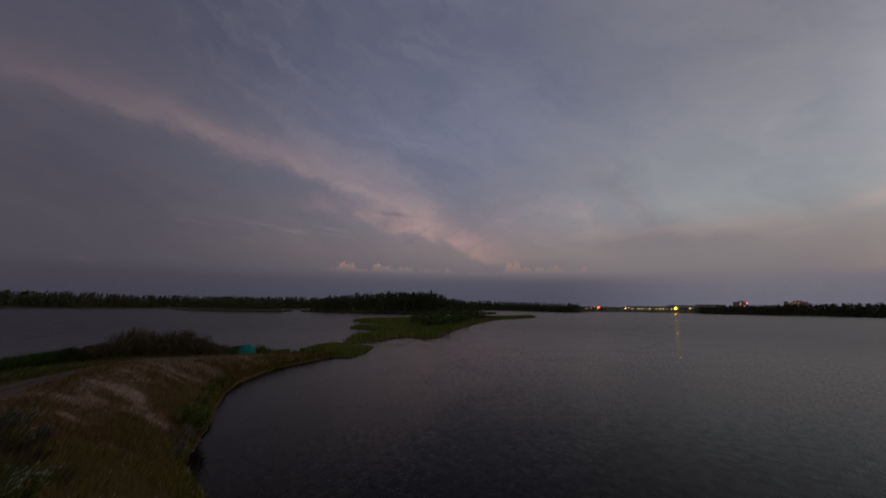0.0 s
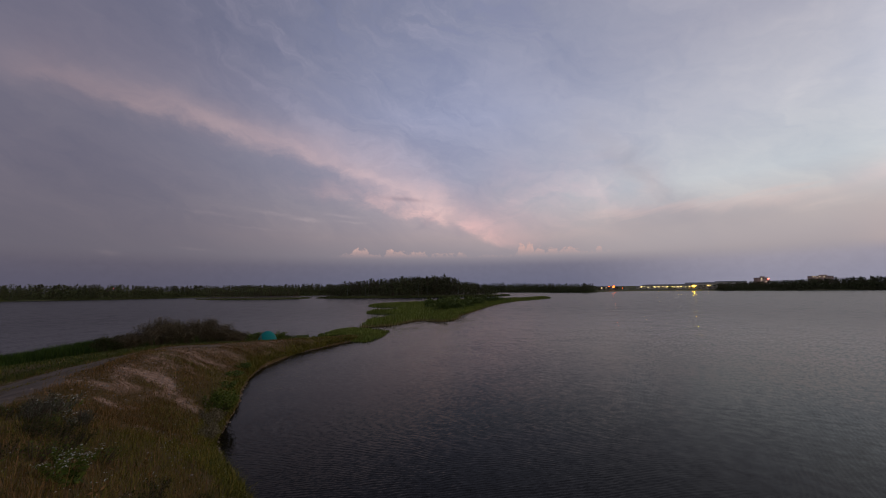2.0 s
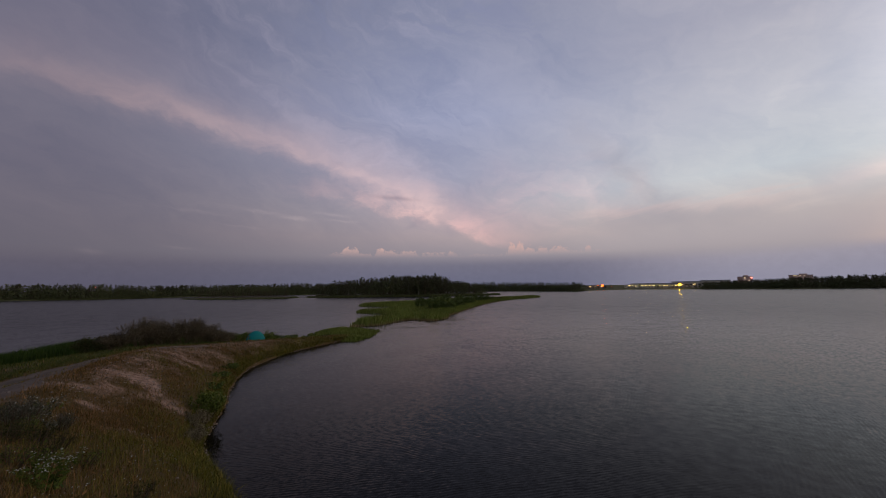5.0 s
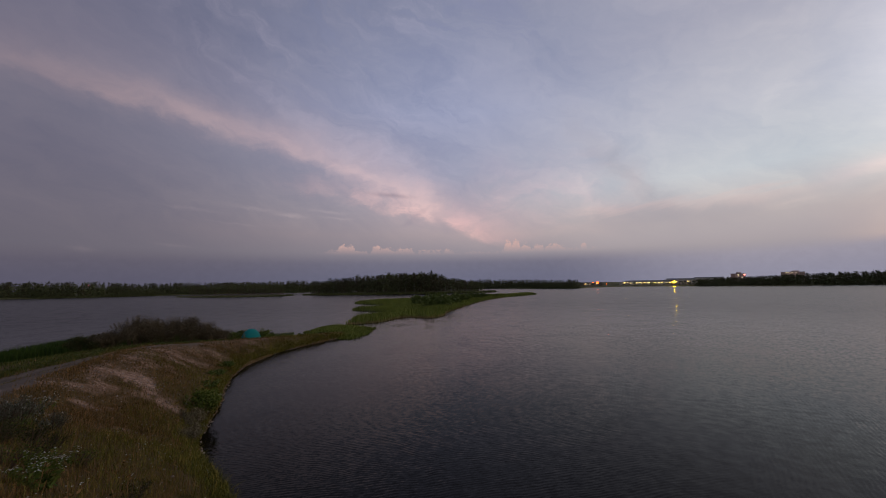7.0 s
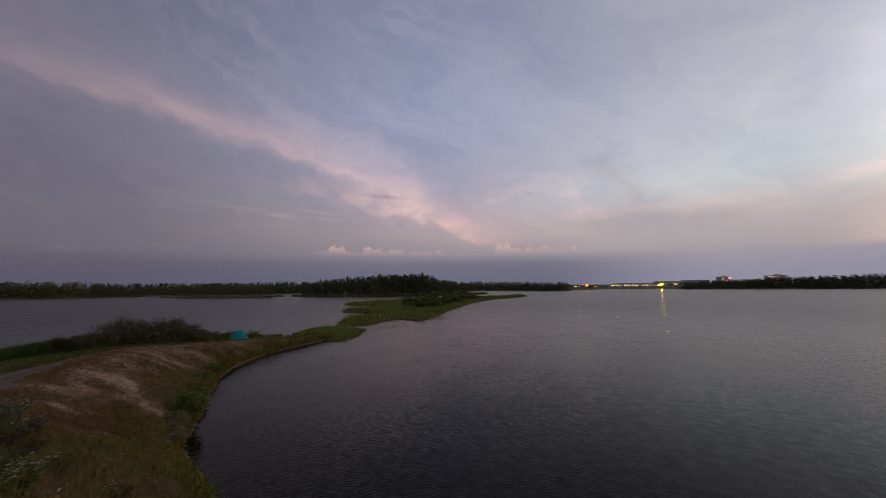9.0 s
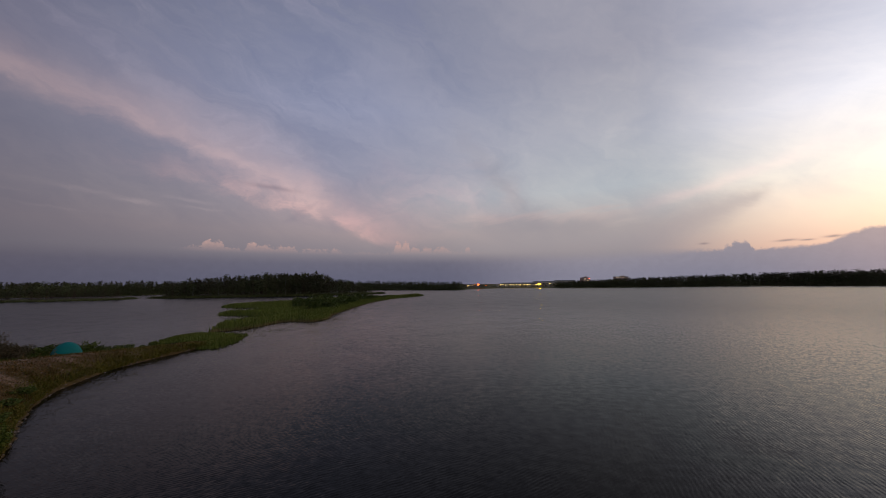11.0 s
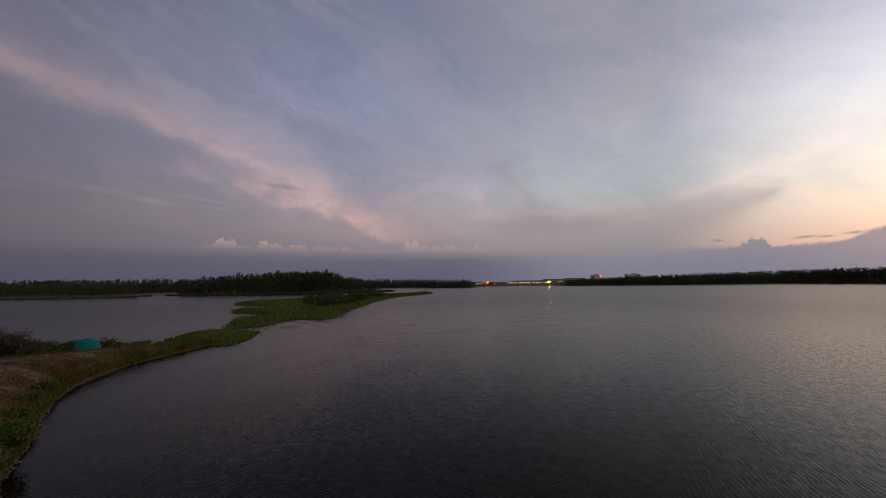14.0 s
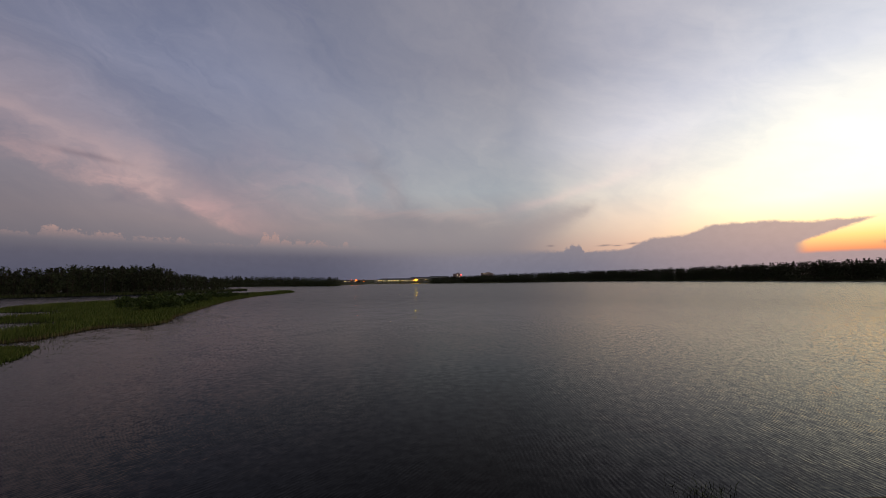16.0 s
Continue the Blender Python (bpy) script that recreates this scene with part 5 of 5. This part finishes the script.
def light_mast(az, r, h, mat, size, label):
    x, y = spot(az, np.interp(az, SHORE_AZ, SHORE_R) + 7 + (r - 520) * 0.1)
    thing = base("light_mast", (x, y, 0.8), label, "street lamp", "lamps on the far shore", turn=-az)
    part("pole", rod(bmesh.new(), (0, 0, -0.5), (0, 0, h - 0.3), 0.12, 0.07, 8), STEEL, thing)
    part("arm", rod(bmesh.new(), (0, 0, h - 0.35), (0, -0.9, h), 0.05, 0.04, 6), STEEL, thing)
    head = part("lamp_head", box(bmesh.new(), (size * 1.15, size * 0.9, 0.16), (0, -0.9, h + 0.12), 0, 0.04), STEEL, thing)
    # bulb larger than a real lens: the lamp's glare is put into its shape
    bulb = bmesh.new()
    bmesh.ops.create_uvsphere(bulb, u_segments=12, v_segments=8, radius=size * 0.5, matrix=pose(0, -0.9, h - 0.1) @ Matrix.Diagonal((1, 0.8, 0.7, 1)))
    part("lens", bulb, mat, head, "glowing lamp lens", True)


def town_lamps():
    for az, r, h, mat, size, label in [
            (22.1, 545, 4.0, WHITE_LAMP, 1.1, "street lamp with a warm white light"), (23.2, 560, 5.6, ORANGE_LAMP, 1.3, "street lamp with an orange light"),
            (23.83, 545, 5.2, ORANGE_LAMP, 3.2, "tall lamp with a strong orange sodium light"), (25.0, 545, 3.4, ORANGE_LAMP, 1.1, "street lamp with an orange light"),
            (27.4, 548, 4.4, WHITE_LAMP, 1.8, "yard lamp with a warm white light"), (27.8, 548, 4.7, WHITE_LAMP, 1.1, "yard lamp with a warm white light"),
            (28.95, 548, 4.5, WHITE_LAMP, 1.2, "yard lamp with a warm white light"), (29.4, 548, 4.5, WHITE_LAMP, 1.1, "yard lamp with a warm white light"),
            (29.95, 548, 4.5, WHITE_LAMP, 1.1, "yard lamp with a warm white light"), (30.55, 548, 4.5, WHITE_LAMP, 1.2, "yard lamp with a warm white light"),
            (31.1, 548, 4.6, WHITE_LAMP, 1.1, "yard lamp with a warm white light"), (31.65, 548, 4.6, WHITE_LAMP, 1.1, "yard lamp with a warm white light"),
            (32.05, 548, 4.6, WHITE_LAMP, 1.1, "yard lamp with a warm white light"), (33.0, 535, 4.2, WHITE_LAMP, 1.2, "yard lamp with a warm white light"),
            (33.45, 522, 4.9, YELLOW_LAMP, 3.0, "tall floodlight with a strong yellow light"), (35.0, 530, 5.4, WHITE_LAMP, 1.1, "yard lamp with a warm white light")]:
        light_mast(az, r, h, mat, size, label)


town_lamps()


def hall(name, az, r, length, depth, height, wall, label, panes, lit, turn=0.0, doors=2):
    """A long low hall with windows, gates and a shallow roof."""
    x, y = spot(az, r)
    thing = base(name, (x, y, 1.0), label, "building", turn=-az + turn)
    part("wall", box(bmesh.new(), (length, depth, height), (0, 0, height / 2), 0, 0.05), wall, thing)
    bm = bmesh.new()
    v = [bm.verts.new(p) for p in [(-length / 2 - 0.4, -depth / 2 - 0.4, height), (length / 2 + 0.4, -depth / 2 - 0.4, height), (length / 2 + 0.4, depth / 2 + 0.4, height), (-length / 2 - 0.4, depth / 2 + 0.4, height),
                                   (-length / 2 - 0.4, 0, height + depth * 0.08), (length / 2 + 0.4, 0, height + depth * 0.08)]]
    for q in ((0, 1, 5, 4), (2, 3, 4, 5), (0, 4, 3), (1, 2, 5), (3, 2, 1, 0)):
        bm.faces.new([v[i] for i in q])
    part("roof", bm, ROOF, thing, "shallow dark sheet roof")
    for i in range(panes):
        px = -length / 2 + (i + 0.5) * length / panes
        w = part("window", box(bmesh.new(), (length / panes * 0.6, 0.12, height * 0.28), (px, -depth / 2 - 0.04, height * 0.62), 0, 0.02), STEEL, thing)
        part("pane", box(bmesh.new(), (length / panes * 0.5, 0.06, height * 0.22), (px, -depth / 2 - 0.10, height * 0.62)), LIT_PANE if i in lit else PANE, w)
    for i in range(doors):
        px = -length / 2 + (i + 0.5) * length / doors
        part("gate", box(bmesh.new(), (2.6, 0.1, height * 0.42), (px + 1.5, -depth / 2 - 0.03, height * 0.21), 0, 0.02), STEEL, thing)


hall("warehouse", 30.6, 590, 62, 22, 5.4, CREAM, "long pale warehouse lit by yard lamps", 14, (1, 3, 4, 6, 8, 9, 11, 12))
hall("warehouse", 34.2, 600, 34, 20, 7.6, CREAM, "pale industrial hall beside the floodlight", 7, (2, 5))
hall("warehouse", 37.3, 640, 34, 18, 9.2, CREAM, "pale flat-topped hall above the trees", 6, ())
hall("shed", 23.0, 600, 30, 12, 4.6, BRICK, "low brick sheds under orange lamps", 6, (1, 2, 4))
hall("shed", 27.5, 585, 16, 10, 4.2, CREAM, "small pale yard shed with lit windows", 4, (1, 2))


def tower_block(az, r, wide, deep, floors, label, lit, turn=0.0):
    """A flat-roofed block of flats with rows of windows."""
    x, y = spot(az, r)
    thing = base("tower_block", (x, y, 1.0), label, "building", "blocks of flats over the woods", turn=-az + turn)
    h = floors * 2.9
    part("wall", box(bmesh.new(), (wide, deep, h), (0, 0, h / 2), 0, 0.08), SUNSET_WALL, thing)
    part("roof", box(bmesh.new(), (wide + 0.6, deep + 0.6, 0.5), (0, 0, h + 0.25), 0, 0.05), ROOF, thing)
    part("lift_house", box(bmesh.new(), (wide * 0.3, deep * 0.5, 2.4), (wide * 0.12, 0, h + 1.7), 0, 0.05), SUNSET_WALL, thing)
    cols = max(4, int(wide / 3.4))
    for i in range(floors):
        for j in range(cols):
            px, pz = -wide / 2 + (j + 0.5) * wide / cols, 2.9 * i + 1.7
            part("window", box(bmesh.new(), (1.5, 0.12, 1.5), (px, -deep / 2 - 0.03, pz)), LIT_PANE if (i * cols + j) in lit else PANE, thing)


tower_block(40.2, 900, 17, 14, 6, "block of flats rising over the trees, sunset glow in its wall colour", (29, 21, 26, 18), 30.0)
tower_block(45.1, 1050, 34, 14, 7, "pale block of flats far behind the woods, walls tinted with sunset glow", (60, 61, 52, 63, 65), 30.0)


def beacon(az, r, h, label, size, width=0.7):
    x, y = spot(az, r)
    thing = base("beacon_mast", (x, y, 1.0), label, "mast", turn=-az)
    for sx, sy in ((-1, -1), (1, -1), (0, 1)):
        part("leg", rod(bmesh.new(), (sx * width, sy * width, -0.5), (sx * 0.15, sy * 0.15, h), 0.09, 0.05, 5), STEEL, thing)
    for k in range(1, 6):
        u = 1 - k / 6.5
        bm = rod(bmesh.new(), (-width * u, -width * u, h * k / 6.5), (width * u, -width * u, h * (k + 0.6) / 6.5), 0.03, 0.03, 4)
        part("brace", bm, STEEL, thing)
    bulb = bmesh.new()
    bmesh.ops.create_uvsphere(bulb, u_segments=10, v_segments=6, radius=size, matrix=pose(0, 0, h + 0.6))
    part("warning_light", bulb, RED_LAMP, thing, "glowing red warning light", True)


beacon(40.85, 800, 13.5, "lattice mast with a red warning light", 0.9)
beacon(-45.6, 620, 10.5, "distant mast with a red warning light", 0.5)


def near_reeds():
    """A few reeds standing in the water below the bank."""
    n = 170
    p = np.column_stack([13.6 + rng.normal(0, 0.5, n), 3.9 + rng.normal(0, 0.45, n)])
    v, f = blades(np.column_stack([p, np.full(n, -0.15)]), rng.uniform(0.25, 0.62, n), rng.uniform(0.012, 0.03, n), rng.uniform(0.3, 1.2, n))
    tagged(solid("shore_reeds", v, f, LUSH), "a few dark green reeds in shallow water", "reeds", "", "stuff")


near_reeds()
